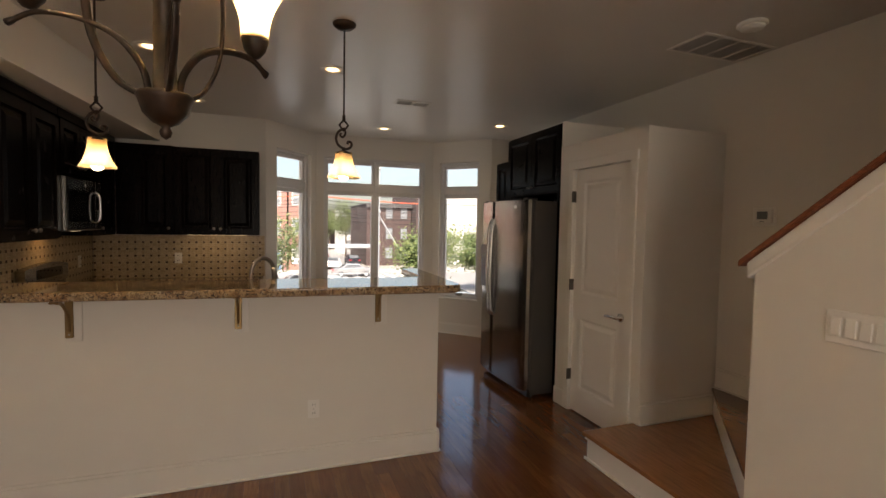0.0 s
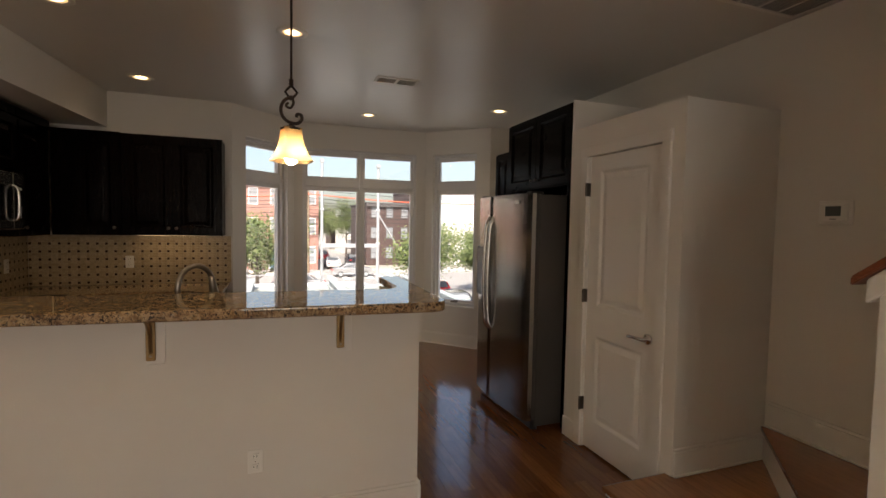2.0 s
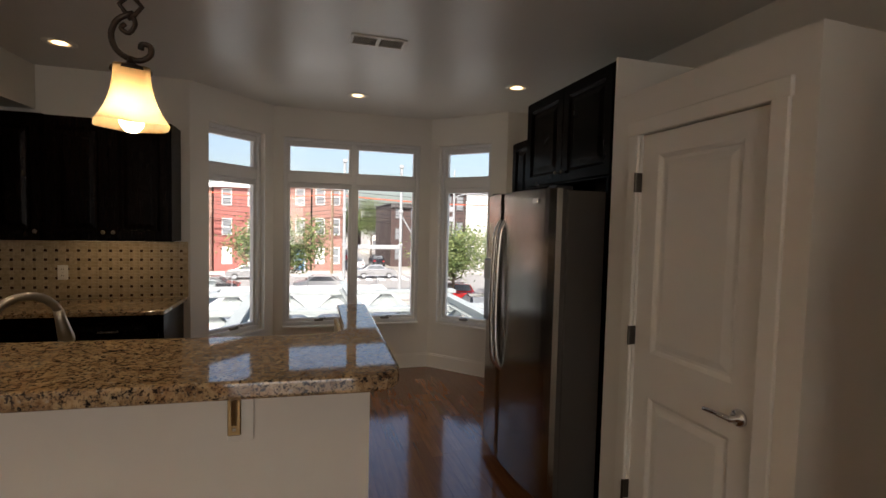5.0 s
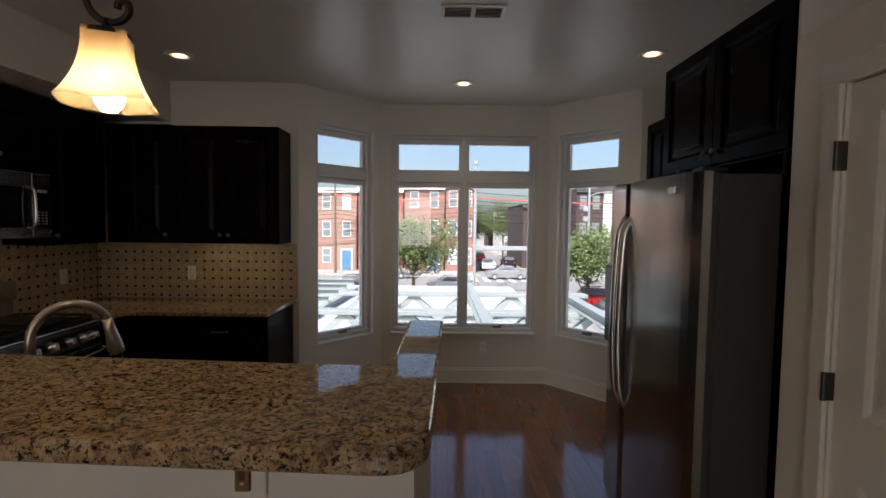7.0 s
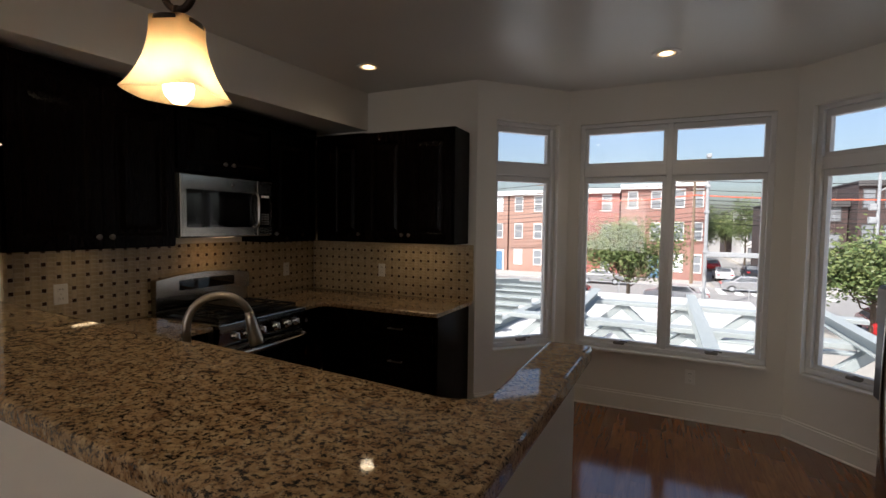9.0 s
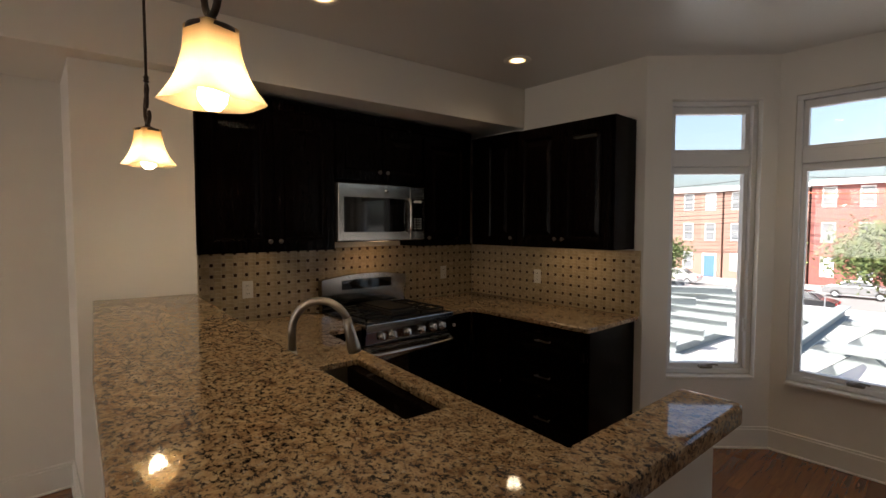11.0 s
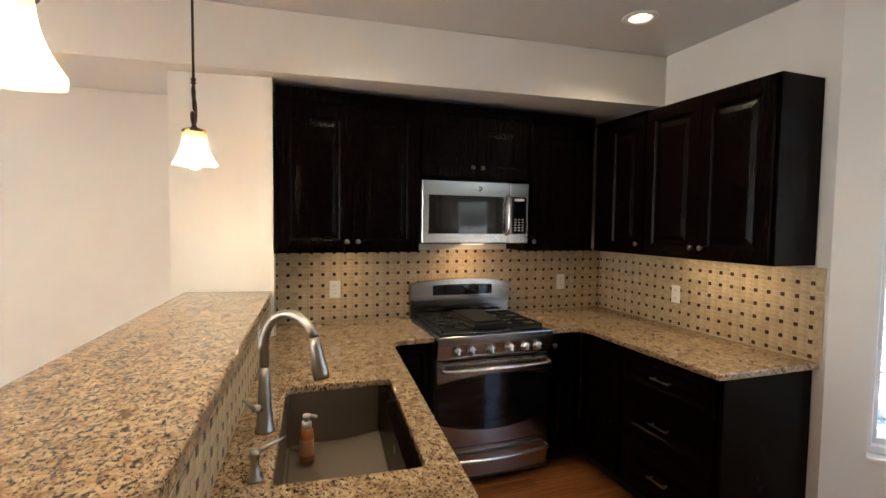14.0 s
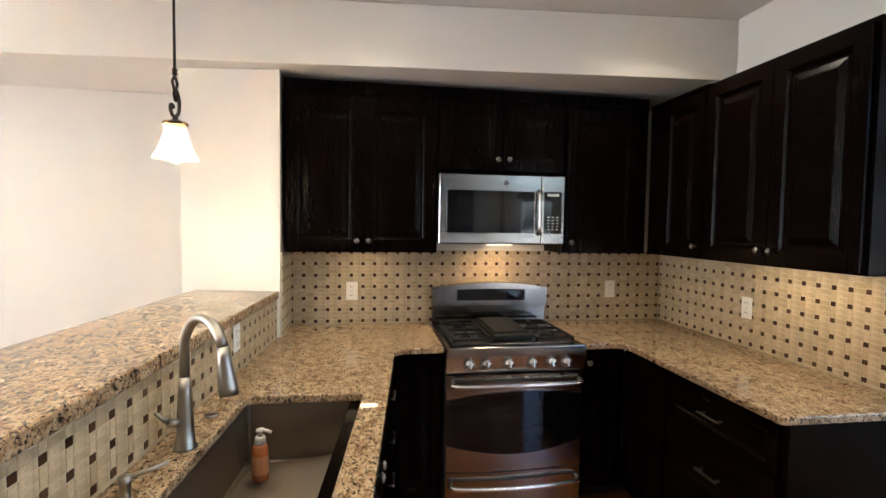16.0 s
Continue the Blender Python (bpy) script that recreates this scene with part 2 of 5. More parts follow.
def prism(loop, z0, z1, bev=0.0, seg=2, holes=()):
    """An upright prism over a plan outline, with holes."""
    bm = bmesh.new()
    edges = []
    for lp in (loop, *holes):
        ring = [bm.verts.new((x, y, z0)) for x, y in lp]
        edges += [bm.edges.new((a, b)) for a, b in zip(ring, ring[1:] + ring[:1])]
    if holes:
        bmesh.ops.triangle_fill(bm, edges=edges, use_beauty=True)
    else:
        bm.faces.new(ring)
    up = bmesh.ops.extrude_face_region(bm, geom=list(bm.faces))
    bmesh.ops.translate(bm, verts=[g_ for g_ in up["geom"] if isinstance(g_, bmesh.types.BMVert)], vec=(0, 0, z1 - z0))
    bmesh.ops.recalc_face_normals(bm, faces=bm.faces)
    if bev:
        es = [e for e in bm.edges if len(e.link_faces) == 2 and e.calc_face_angle() > 0.6 and abs(e.verts[0].co.z - e.verts[1].co.z) < 1e-6]
        bmesh.ops.bevel(bm, geom=es, offset=bev, segments=seg, affect="EDGES", profile=0.6)
    return bm


def lathe(profile, steps=24, z_axis=True):
    """Spin (radius, height) pairs round the z axis."""
    bm = bmesh.new()
    rings = []
    for r, z in profile:
        rings.append([bm.verts.new((r * math.cos(2 * math.pi * i / steps), r * math.sin(2 * math.pi * i / steps), z)) for i in range(steps)])
    for a, b in zip(rings, rings[1:]):
        for i in range(steps):
            bm.faces.new((a[i], a[(i + 1) % steps], b[(i + 1) % steps], b[i]))
    if profile[0][0] > 1e-5:
        bm.faces.new(rings[0][::-1])
    if profile[-1][0] > 1e-5:
        bm.faces.new(rings[-1])
    bmesh.ops.remove_doubles(bm, verts=bm.verts, dist=1e-6)
    bmesh.ops.recalc_face_normals(bm, faces=bm.faces)
    return bm


def shell(profile, steps=24):
    """Spin an open profile into a thin shell."""
    bm = bmesh.new()
    rings = []
    for r, z in profile:
        rings.append([bm.verts.new((r * math.cos(2 * math.pi * i / steps), r * math.sin(2 * math.pi * i / steps), z)) for i in range(steps)])
    for a, b in zip(rings, rings[1:]):
        for i in range(steps):
            bm.faces.new((a[i], a[(i + 1) % steps], b[(i + 1) % steps], b[i]))
    return bm


def tube(points, radius, steps=8, flat=1.0):
    """A tube along a line of points; radius a number or one for each point."""
    pts = [Vector(p) for p in points]
    rad = [radius] * len(pts) if isinstance(radius, (int, float)) else radius
    bm = bmesh.new()
    rings, side = [], None
    for i, p in enumerate(pts):
        d = (pts[min(i + 1, len(pts) - 1)] - pts[max(i - 1, 0)]).normalized()
        if side is None:
            side = d.orthogonal().normalized()
        side = (side - d * side.dot(d)).normalized()
        other = d.cross(side)
        rings.append([bm.verts.new(p + rad[i] * (side * math.cos(2 * math.pi * k / steps) + other * flat * math.sin(2 * math.pi * k / steps))) for k in range(steps)])
    for a, b in zip(rings, rings[1:]):
        for k in range(steps):
            bm.faces.new((a[k], a[(k + 1) % steps], b[(k + 1) % steps], b[k]))
    bm.faces.new(rings[0][::-1])
    bm.faces.new(rings[-1])
    bmesh.ops.recalc_face_normals(bm, faces=bm.faces)
    return bm


def moved(bm, m):
    bmesh.ops.transform(bm, matrix=m, verts=bm.verts)
    return bm


def joined(*bms):
    bm = bmesh.new()
    for b in bms:
        me = bpy.data.meshes.new("tmp")
        b.to_mesh(me)
        b.free()
        bm.from_mesh(me)
        bpy.data.meshes.remove(me)
    return bm


def smooth_line(pts, n=8):
    """Catmull-Rom through the points."""
    p = [Vector(q) for q in pts]
    p = [2 * p[0] - p[1]] + p + [2 * p[-1] - p[-2]]
    out = []
    for i in range(1, len(p) - 2):
        for k in range(n):
            t = k / n
            a, b, c_, d = p[i - 1:i + 3]
            out.append(0.5 * ((2 * b) + (c_ - a) * t + (2 * a - 5 * b + 4 * c_ - d) * t * t + (3 * b - a - 3 * c_ + d) * t ** 3))
    return out + [p[-2]]


def structure(name, bm, material, label, category):
    return tagged(obj(name, bm, material), label, category, kind="structure")


def wall_run(bm, a, b, thick, z0, z1, holes=()):
    """Upright wall from a to b; its inner face is the line a-b, thickness to the right of it. holes: (s0, s1, z0, z1) along the run."""
    a, b = Vector((*a, 0)), Vector((*b, 0))
    d = (b - a)
    L = d.length
    d.normalize()
    n = Vector((d.y, -d.x, 0))
    ss = sorted({0.0, L, *[h for q in holes for h in q[:2]]})
    zs = sorted({z0, z1, *[h for q in holes for h in q[2:]]})
    for s0, s1 in zip(ss, ss[1:]):
        open_ = [q for q in holes if q[0] <= s0 + 1e-6 and q[1] >= s1 - 1e-6]
        spans, cur = [], z0
        for q in sorted(open_, key=lambda q: q[2]):
            spans.append((cur, q[2]))
            cur = q[3]
        spans.append((cur, z1))
        for u, w in spans:
            if w - u < 1e-5:
                continue
            p = [a + d * s0, a + d * s1, a + d * s1 + n * thick, a + d * s0 + n * thick]
            lo = [bm.verts.new((q.x, q.y, u)) for q in p]
            hi = [bm.verts.new((q.x, q.y, w)) for q in p]
            bm.faces.new(lo[::-1])
            bm.faces.new(hi)
            for i in range(4):
                bm.faces.new((lo[i], lo[(i + 1) % 4], hi[(i + 1) % 4], hi[i]))
    bmesh.ops.recalc_face_normals(bm, faces=bm.faces)
    return bm

# ---- the large structure ----
H = 2.69
K1, K2, K3, K4 = (1.142, 6.80), (1.752, 7.43), (3.358, 7.43), (3.968, 6.80)
GL, GH, TL, TH = 0.56, 1.905, 2.085, 2.345      # sash glass and transom glass heights

structure("wall_east", wall_run(bmesh.new(), (4.24, -2.6), (4.24, 6.80), 0.16, -0.2, H), WALL, "plain warm white painted plaster wall beside the stairs", "wall")
structure("wall_north_east", wall_run(bmesh.new(), (4.24, 6.80), K4, 0.16, -0.2, H), WALL, "short warm white wall return beside the bay", "wall")
structure("wall_bay_east", wall_run(bmesh.new(), K4, K3, 0.20, -0.2, H, [(0.172, 0.772, 0.50, 2.40)]), WALL, "angled white bay wall with a window opening", "wall")
structure("wall_bay_north", wall_run(bmesh.new(), K3, K2, 0.20, -0.2, H, [(3.358 - 3.24, 3.358 - 1.845, 0.50, 2.40)]), WALL, "white bay wall with a wide window opening", "wall")
structure("wall_bay_west", wall_run(bmesh.new(), K2, K1, 0.20, -0.2, H, [(0.105, 0.705, 0.50, 2.40)]), WALL, "angled white bay wall with a window opening", "wall")
structure("wall_north_west", wall_run(bmesh.new(), K1, (-0.86, 6.80), 0.16, -0.2, H), WALL, "warm white kitchen wall above the corner cabinets", "wall")
structure("wall_kitchen", boxes((-0.86, 4.325, -0.2, -0.525, 6.80, 2.358)), WALL, "warm white wall behind the range", "wall")
structure("wall_west", wall_run(bmesh.new(), (-0.86, 6.80), (-0.86, -2.6), 0.16, -0.2, H), WALL, "warm white party wall of the dining room", "wall")
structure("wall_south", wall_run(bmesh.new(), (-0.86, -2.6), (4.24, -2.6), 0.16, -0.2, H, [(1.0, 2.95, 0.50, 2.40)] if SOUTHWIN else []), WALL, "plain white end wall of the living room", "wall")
structure("wall_pier", prism([(-0.86, 3.80), (-0.285, 3.80), (-0.205, 4.325), (-0.86, 4.325)], -0.2, 2.358), WALL, "white wall pier that closes the cabinet niche", "wall")
structure("soffit", prism([(-0.855, -2.595), (-0.69, -2.595), (0.100, 6.797), (-0.855, 6.797)], 2.360, H - 0.002, 0.004), WALL, "white dropped soffit over the cabinets", "soffit")
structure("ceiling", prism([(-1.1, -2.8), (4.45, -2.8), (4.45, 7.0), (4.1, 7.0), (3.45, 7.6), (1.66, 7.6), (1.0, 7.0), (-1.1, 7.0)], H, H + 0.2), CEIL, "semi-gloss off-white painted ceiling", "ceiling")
# unseen slab, closes the shell so no sun reaches the rooms
structure("roof", boxes((-1.3, -3.0, H + 0.2, 4.6, 7.9, H + 0.4)), GREYPAINT, "plain unseen slab added over the ceiling to block the sun", "roof")
structure("subfloor", prism([(-0.86, -2.6), (4.24, -2.6), (4.24, 6.80), K4, K3, K2, K1, (-0.86, 6.80)], -0.2, -0.004), JOINT, "dark subfloor showing in the board joints", "floor")
structure("house_base", boxes((-1.0, -2.7, -4.6, 4.4, 6.9, -0.21)), WALL, "plain lower storey of the house", "wall")


# baseboards: a tall board with a stepped cap
def base_run(name, a, b, z=0.0, h=0.135):
    a, b = Vector((*a, 0)), Vector((*b, 0))
    L = (b - a).length
    bm = boxes((0, 0.001, z, L, 0.016, z + h), (0, 0.001, z + h, L, 0.011, z + h + 0.018), (0, 0.001, z, L, 0.026, z + 0.012), bev=0.003)
    d = (b - a).normalized()
    moved(bm, Matrix.Translation(a) @ Matrix(((d.x, -d.y, 0, 0), (d.y, d.x, 0, 0), (0, 0, 1, 0), (0, 0, 0, 1))))
    return structure(name, bm, TRIM, "white painted baseboard along the wall", "baseboard")


base_run("baseboard_bay_north", K3, K2)
base_run("baseboard_bay_east", K4, K3)
base_run("baseboard_bay_west", K2, K1)
base_run("baseboard_north_east", (4.24, 6.80), K4)
base_run("baseboard_west", (-0.86, 3.80), (-0.86, -2.6))
base_run("baseboard_south", (-0.86, -2.6), (3.10, -2.6))
base_run("baseboard_pier", (-0.285, 3.80), (-0.86, 3.80))
base_run("baseboard_landing", (4.24, 3.556), (3.542, 3.556), 0.19)
base_run("baseboard_stairs", (4.24, 2.6), (4.24, 3.55), 0.38)


# bay windows
def window(name, m, width, mullions, label):
    w = thing(name, label, "window", m, kind="structure")
    fr = [(0, 0.05, 0.505, width, 0.16, 0.54), (0, 0.05, 2.368, width, 0.16, 2.398), (0, 0.05, 0.54, 0.035, 0.16, 2.368), (width - 0.035, 0.05, 0.54, width, 0.16, 2.368),
          (0.035, 0.062, 1.955, width - 0.035, 0.16, 2.045)]
    fr += [(c - 0.022, 0.057, 0.54, c + 0.022, 0.16, 2.368) for c in mullions]
    part("window_frame", boxes(*fr, bev=0.004), VINYL, w)
    part("window_sill", boxes((0.0, -0.008, 0.482, width, 0.05, 0.503), bev=0.004), TRIM, w, "white painted sill board")
    edges = [0.035] + [e for c in mullions for e in (c - 0.022, c + 0.022)] + [width - 0.035]
    for x0, x1 in zip(edges[::2], edges[1::2]):
        for z0, z1, nm in ((0.541, 1.954, "sash"), (2.046, 2.367, "transom_sash")):
            r = 0.028
            s = part(nm, boxes((x0, 0.085, z0, x1, 0.135, z0 + r), (x0, 0.085, z1 - r - 0.02, x1, 0.135, z1), (x0, 0.085, z0 + r, x0 + r, 0.135, z1 - r - 0.02), (x1 - r, 0.085, z0 + r, x1, 0.135, z1 - r - 0.02), bev=0.003), VINYL, w)
            pn = part("pane", boxes((x0 + r, 0.112, z0 + r, x1 - r, 0.118, z1 - r - 0.02)), GLASS, s, "clear glass pane")
            pn.visible_shadow = False
        xc = (x0 + x1) / 2
        k = part("crank", joined(boxes((xc - 0.045, 0.045, 0.54, xc + 0.045, 0.086, 0.562), bev=0.006), tube([(xc, 0.05, 0.56), (xc + 0.02, 0.035, 0.575), (xc + 0.07, 0.03, 0.572)], 0.006)), CRANKGREY, w, "grey folding crank handle")
    for x0, x1 in zip(edges[::2], edges[1::2]):
        part("latch", boxes((x1 - 0.012, 0.06, 0.80, x1 + 0.004, 0.085, 0.90), bev=0.004), VINYL, w)
    return w


def left_pose(a, b, s):
    """Local x runs along the wall, local y points out of the room."""
    a, b = Vector((*a, 0)), Vector((*b, 0))
    d = (b - a).normalized()
    return Matrix.Translation(a + d * s) @ pose(0, 0, 0, 0, 0, math.degrees(math.atan2(d.y, d.x)))


window("window_1", left_pose(K1, K2, 0.172), 0.60, [], "narrow white casement window with a transom in the bay")
window("window_2", left_pose(K2, K3, 1.845 - 1.752) @ pose(0, -0.035, 0), 1.395, [0.695], "wide white twin casement window with transoms in the bay")
window("window_3", left_pose(K3, K4, 0.8769 - 0.772), 0.60, [], "narrow white casement window with a transom in the bay")

# unseen window, assumed from the daylight on the dining walls
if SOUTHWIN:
    window("window_4", left_pose((-0.86, -2.6), (4.24, -2.6), 1.0) @ pose(1.95, 0, 0, 0, 0, 180), 1.95, [0.975], "wide white twin window assumed in the unseen living room end wall")

# pantry closet with its door
closet = thing("pantry_closet", "white painted closet box lower than the ceiling", "closet", kind="structure")
part("closet_wall", wall_run(bmesh.new(), (3.542, 3.556), (3.542, 4.552), 0.10, 0.0, 2.21, [(0.142, 0.786, 0.0, 2.0)]), WALL, closet)
part("closet_side", boxes((3.644, 3.558, 0.0, 4.238, 3.66, 2.208)), WALL, closet)
part("closet_top", boxes((3.645, 3.66, 2.15, 4.238, 4.596, 2.207)), WALL, closet)
part("partition", boxes((3.585, 4.598, 0.0, 4.238, 4.613, 2.446), bev=0.002), WALL, closet, "tall white partition beside the fridge")
part("casing", boxes((3.524, 3.636, 0.0, 3.541, 3.700, 2.06), (3.524, 4.344, 0.0, 3.541, 4.41, 2.06), (3.522, 3.629, 1.996, 3.541, 4.417, 2.064), bev=0.004), TRIM, closet, "white door casing")
part("baseboard", boxes((3.526, 4.412, 0, 3.541, 4.55, 0.14), bev=0.004), TRIM, closet)


def panel_door(width, height, panels, thick, material):
    """A door blank in the x-z plane with raised panels on the y=0 side."""
    bm = boxes((0, 0.012, 0, width, thick, height))
    xs = sorted({0, width, *[p[i] for p in panels for i in (0, 2)]})
    zs = sorted({0, height, *[p[i] for p in panels for i in (1, 3)]})
    rows = []
    for x0, x1 in zip(xs, xs[1:]):
        for z0, z1 in zip(zs, zs[1:]):
            if not any(p[0] <= x0 and p[2] >= x1 and p[1] <= z0 and p[3] >= z1 for p in panels):
                rows.append((x0, 0, z0, x1, 0.012, z1))
    out = [bm, boxes(*rows)]
    for x0, z0, x1, z1 in panels:
        b = bmesh.new()
        rings = []
        for inset, y in ((0.0, 0.0), (0.012, 0.006), (0.018, 0.0115), (0.030, 0.0115), (0.055, 0.004), (0.06, 0.003)):
            rings.append([b.verts.new(q) for q in ((x0 + inset, y, z0 + inset), (x1 - inset, y, z0 + inset), (x1 - inset, y, z1 - inset), (x0 + inset, y, z1 - inset))])
        for r0, r1 in zip(rings, rings[1:]):
            for i in range(4):
                b.faces.new((r0[i], r0[(i + 1) % 4], r1[(i + 1) % 4], r1[i]))
        b.faces.new(rings[-1])
        bmesh.ops.recalc_face_normals(b, faces=b.faces)
        out.append(b)
    return joined(*out)


# local x of the door runs south to north when turned by 90 degrees
door = thing("door_1", "white two-panel closet door, closed, with a lever handle", "door", pose(3.556, 4.341, 0.012, 0, 0, -90), kind="structure")
part("door_leaf", panel_door(0.636, 1.982, [(0.10, 0.20, 0.528, 0.78), (0.10, 0.985, 0.528, 1.885)], 0.038, DOORPAINT), DOORPAINT, door)
hd = part("lever_handle", joined(moved(lathe([(0.032, 0), (0.032, 0.008), (0.026, 0.014), (0.012, 0.018), (0.011, 0.05), (0, 0.052)], 20), pose(0.566, 0, 0.872, 90)),
     tube(smooth_line([(0.566, -0.045, 0.872), (0.514, -0.052, 0.874), (0.454, -0.050, 0.870)]), [0.011] * 8 + [0.009] * 8 + [0.008])), CHROME, door, "satin chrome lever handle", True)
for hz in (0.25, 1.0, 1.72):
    part("hinge", joined(tube([(-0.002, -0.036, hz), (-0.002, -0.036, hz + 0.09)], 0.007), boxes((-0.0025, -0.034, hz, 0.0, -0.001, hz + 0.09))), PULL, door, "dull nickel butt hinge", False)

# stairs: a landing step, two winders, then a flight behind the half wall
stairs = thing("stairs", "oak stairs with white risers and winder steps", "stairs", kind="structure")


def tread(loop, z, riser):
    t_ = part("tread", prism(loop, z - 0.028, z, 0.006), TREADWOOD, stairs, "honey oak tread")
    return t_


tread([(3.125, 2.47), (3.30, 2.47), (4.236, 3.42), (4.236, 3.555), (3.545, 3.555), (3.538, 3.60), (3.125, 3.60)], 0.19, 0)
part("riser", boxes((3.155, 2.50, 0.0, 3.175, 3.585, 0.162), (3.175, 3.565, 0.0, 3.535, 3.585, 0.162)), TRIM, stairs, "white painted riser")
part("riser_trim", boxes((3.140, 2.50, 0.0, 3.155, 3.60, 0.02), (3.143, 2.50, 0.135, 3.155, 3.597, 0.158), bev=0.004), TRIM, stairs, "white moulding on the riser")
part("riser", prism([(3.205, 2.505), (3.235, 2.49), (4.237, 3.52), (4.237, 3.552), (4.222, 3.552)], 0.188, 0.353), TRIM, stairs, "white painted diagonal riser")
tread([(3.215, 2.53), (3.215, 2.30), (4.2375, 2.30), (4.2375, 3.5545), (4.205, 3.5545)], 0.38, 0)
for i in range(9):
    y1 = 2.46 - 0.245 * i
    part("riser", boxes((3.22, y1 - 0.02, 0.19 * (i + 2), 4.238, y1, 0.19 * (i + 3) - 0.03)), TRIM, stairs, "white painted riser")
    part("tread", boxes((3.22, y1 - 0.27, 0.19 * (i + 3) - 0.028, 4.238, y1 + 0.025, 0.19 * (i + 3)), bev=0.006), TREADWOOD, stairs, "honey oak tread")

half = thing("stair_half_wall", "white half wall along the stairs with a sloped wooden cap", "half wall", kind="structure")
sl = 0.804
yb, yt = 2.467, 2.467 - (2.595 - 1.345) / sl
bm = bmesh.new()
prof = [(yb, 0.0), (yb, 1.345), (yt, 2.595), (-2.55, 2.595), (-2.55, 0.0)]
for xx in (3.10, 3.21):
    bm.faces.new([bm.verts.new((xx, y, z)) for y, z in prof])
bm.verts.ensure_lookup_table()
for i in range(5):
    bm.faces.new([bm.verts[i], bm.verts[(i + 1) % 5], bm.verts[5 + (i + 1) % 5], bm.verts[5 + i]])
bmesh.ops.recalc_face_normals(bm, faces=bm.faces)
part("wall_body", bm, WALL, half)


def sloped(x0, x1, drop, rise, y0):
    """A band along the slope, between two heights over the wall's own top."""
    bm = bmesh.new()
    z0 = 1.345 + (yb - y0) * sl
    q = [(y0, z0 + drop), (yt, 2.595 + drop), (yt, 2.595 + rise), (y0, z0 + rise)]
    for xx in (x0, x1):
        bm.faces.new([bm.verts.new((xx, y, z)) for y, z in q])
    bm.verts.ensure_lookup_table()
    for i in range(4):
        bm.faces.new([bm.verts[i], bm.verts[(i + 1) % 4], bm.verts[4 + (i + 1) % 4], bm.verts[4 + i]])
    bmesh.ops.recalc_face_normals(bm, faces=bm.faces)
    bmesh.ops.bevel(bm, geom=list(bm.edges), offset=0.004, segments=2, affect="EDGES")
    return bm


part("skirt", sloped(3.082, 3.228, 0.0, 0.068, yb + 0.026), TRIM, half, "white trim board under the cap")
part("cap", sloped(3.066, 3.244, 0.071, 0.097, yb + 0.056), REDWOOD, half, "reddish stained wooden cap")
base_run("baseboard_half_wall", (3.10, -2.55), (3.10, 2.49))

# breakfast bar: a wall with a raised granite top that turns a corner
bar = thing("breakfast_bar", "white half-height bar wall with a raised granite top", "bar counter", kind="structure")
part("bar_wall", prism([(-0.245, 4.035), (2.25, 4.012), (2.282, 4.71), (2.212, 4.71), (2.205, 4.118), (-0.225, 4.298)], 0.0, BAR - 0.046), WALL, bar)
F0, F1 = Vector((-0.245, 4.035, 0)), Vector((2.25, 4.012, 0))
base_run("baseboard_bar", (2.266, 4.0118), (-0.245, 4.0348))
base_run("baseboard_bar_end", (2.25, 4.66), (2.25, 3.99))


def rounded(loop, radii, n=6):
    out = []
    for i, (p, r) in enumerate(zip(loop, radii)):
        if not r:
            out.append(p)
            continue
        p, a, b = Vector(p), Vector(loop[i - 1]), Vector(loop[(i + 1) % len(loop)])
        p0, p1 = p + (a - p).normalized() * r, p + (b - p).normalized() * r
        for k in range(n + 1):
            t = k / n
            q = p0 * (1 - t) ** 2 + 2 * p * t * (1 - t) + p1 * t * t
            out.append((q.x, q.y))
    return out


part("bar_top", prism(rounded([(-0.283, 3.862), (1.2, 3.733), (2.290, 3.665), (2.326, 4.758), (2.190, 4.758), (2.180, 4.150), (-0.205, 4.318)], [0, 0, 0.10, 0.02, 0.02, 0.12, 0]), BAR - 0.046, BAR, 0.010, 3), GRANITE, bar, "polished brown speckled granite top")
for s in (0.46, 1.27, 2.09):
    p = F0.lerp(F1, s / 2.502)
    ang = math.degrees(math.atan2(-0.023, 2.495))
    br = thing("shelf_bracket", "antique brass angle bracket under the granite bar top", "bracket", pose(p.x, p.y, 0, 0, 0, ang), "bar brackets")
    part("backing_plate", boxes((-0.02, -0.012, 0.885, 0.055, -0.001, BAR - 0.048), bev=0.002), TRIM, br, "white painted backing board")
    part("upright", boxes((-0.019, -0.020, 0.905, 0.019, -0.012, BAR - 0.048), bev=0.003), BRASS, br)
    part("arm", boxes((-0.019, -0.20, BAR - 0.058, 0.019, -0.020, BAR - 0.048), bev=0.003), BRASS, br)
    part("brace", tube(smooth_line([(0, -0.02, 0.94), (0, -0.035, 1.03), (0, -0.10, 1.095), (0, -0.16, BAR - 0.058)], 5), 0.008), BRASS, br)
    for z_ in (0.925, 0.955):
        part("screw", moved(lathe([(0.006, 0), (0.005, 0.003), (0, 0.004)], 8), pose(0, -0.020, z_, 90)), NICKEL, br)


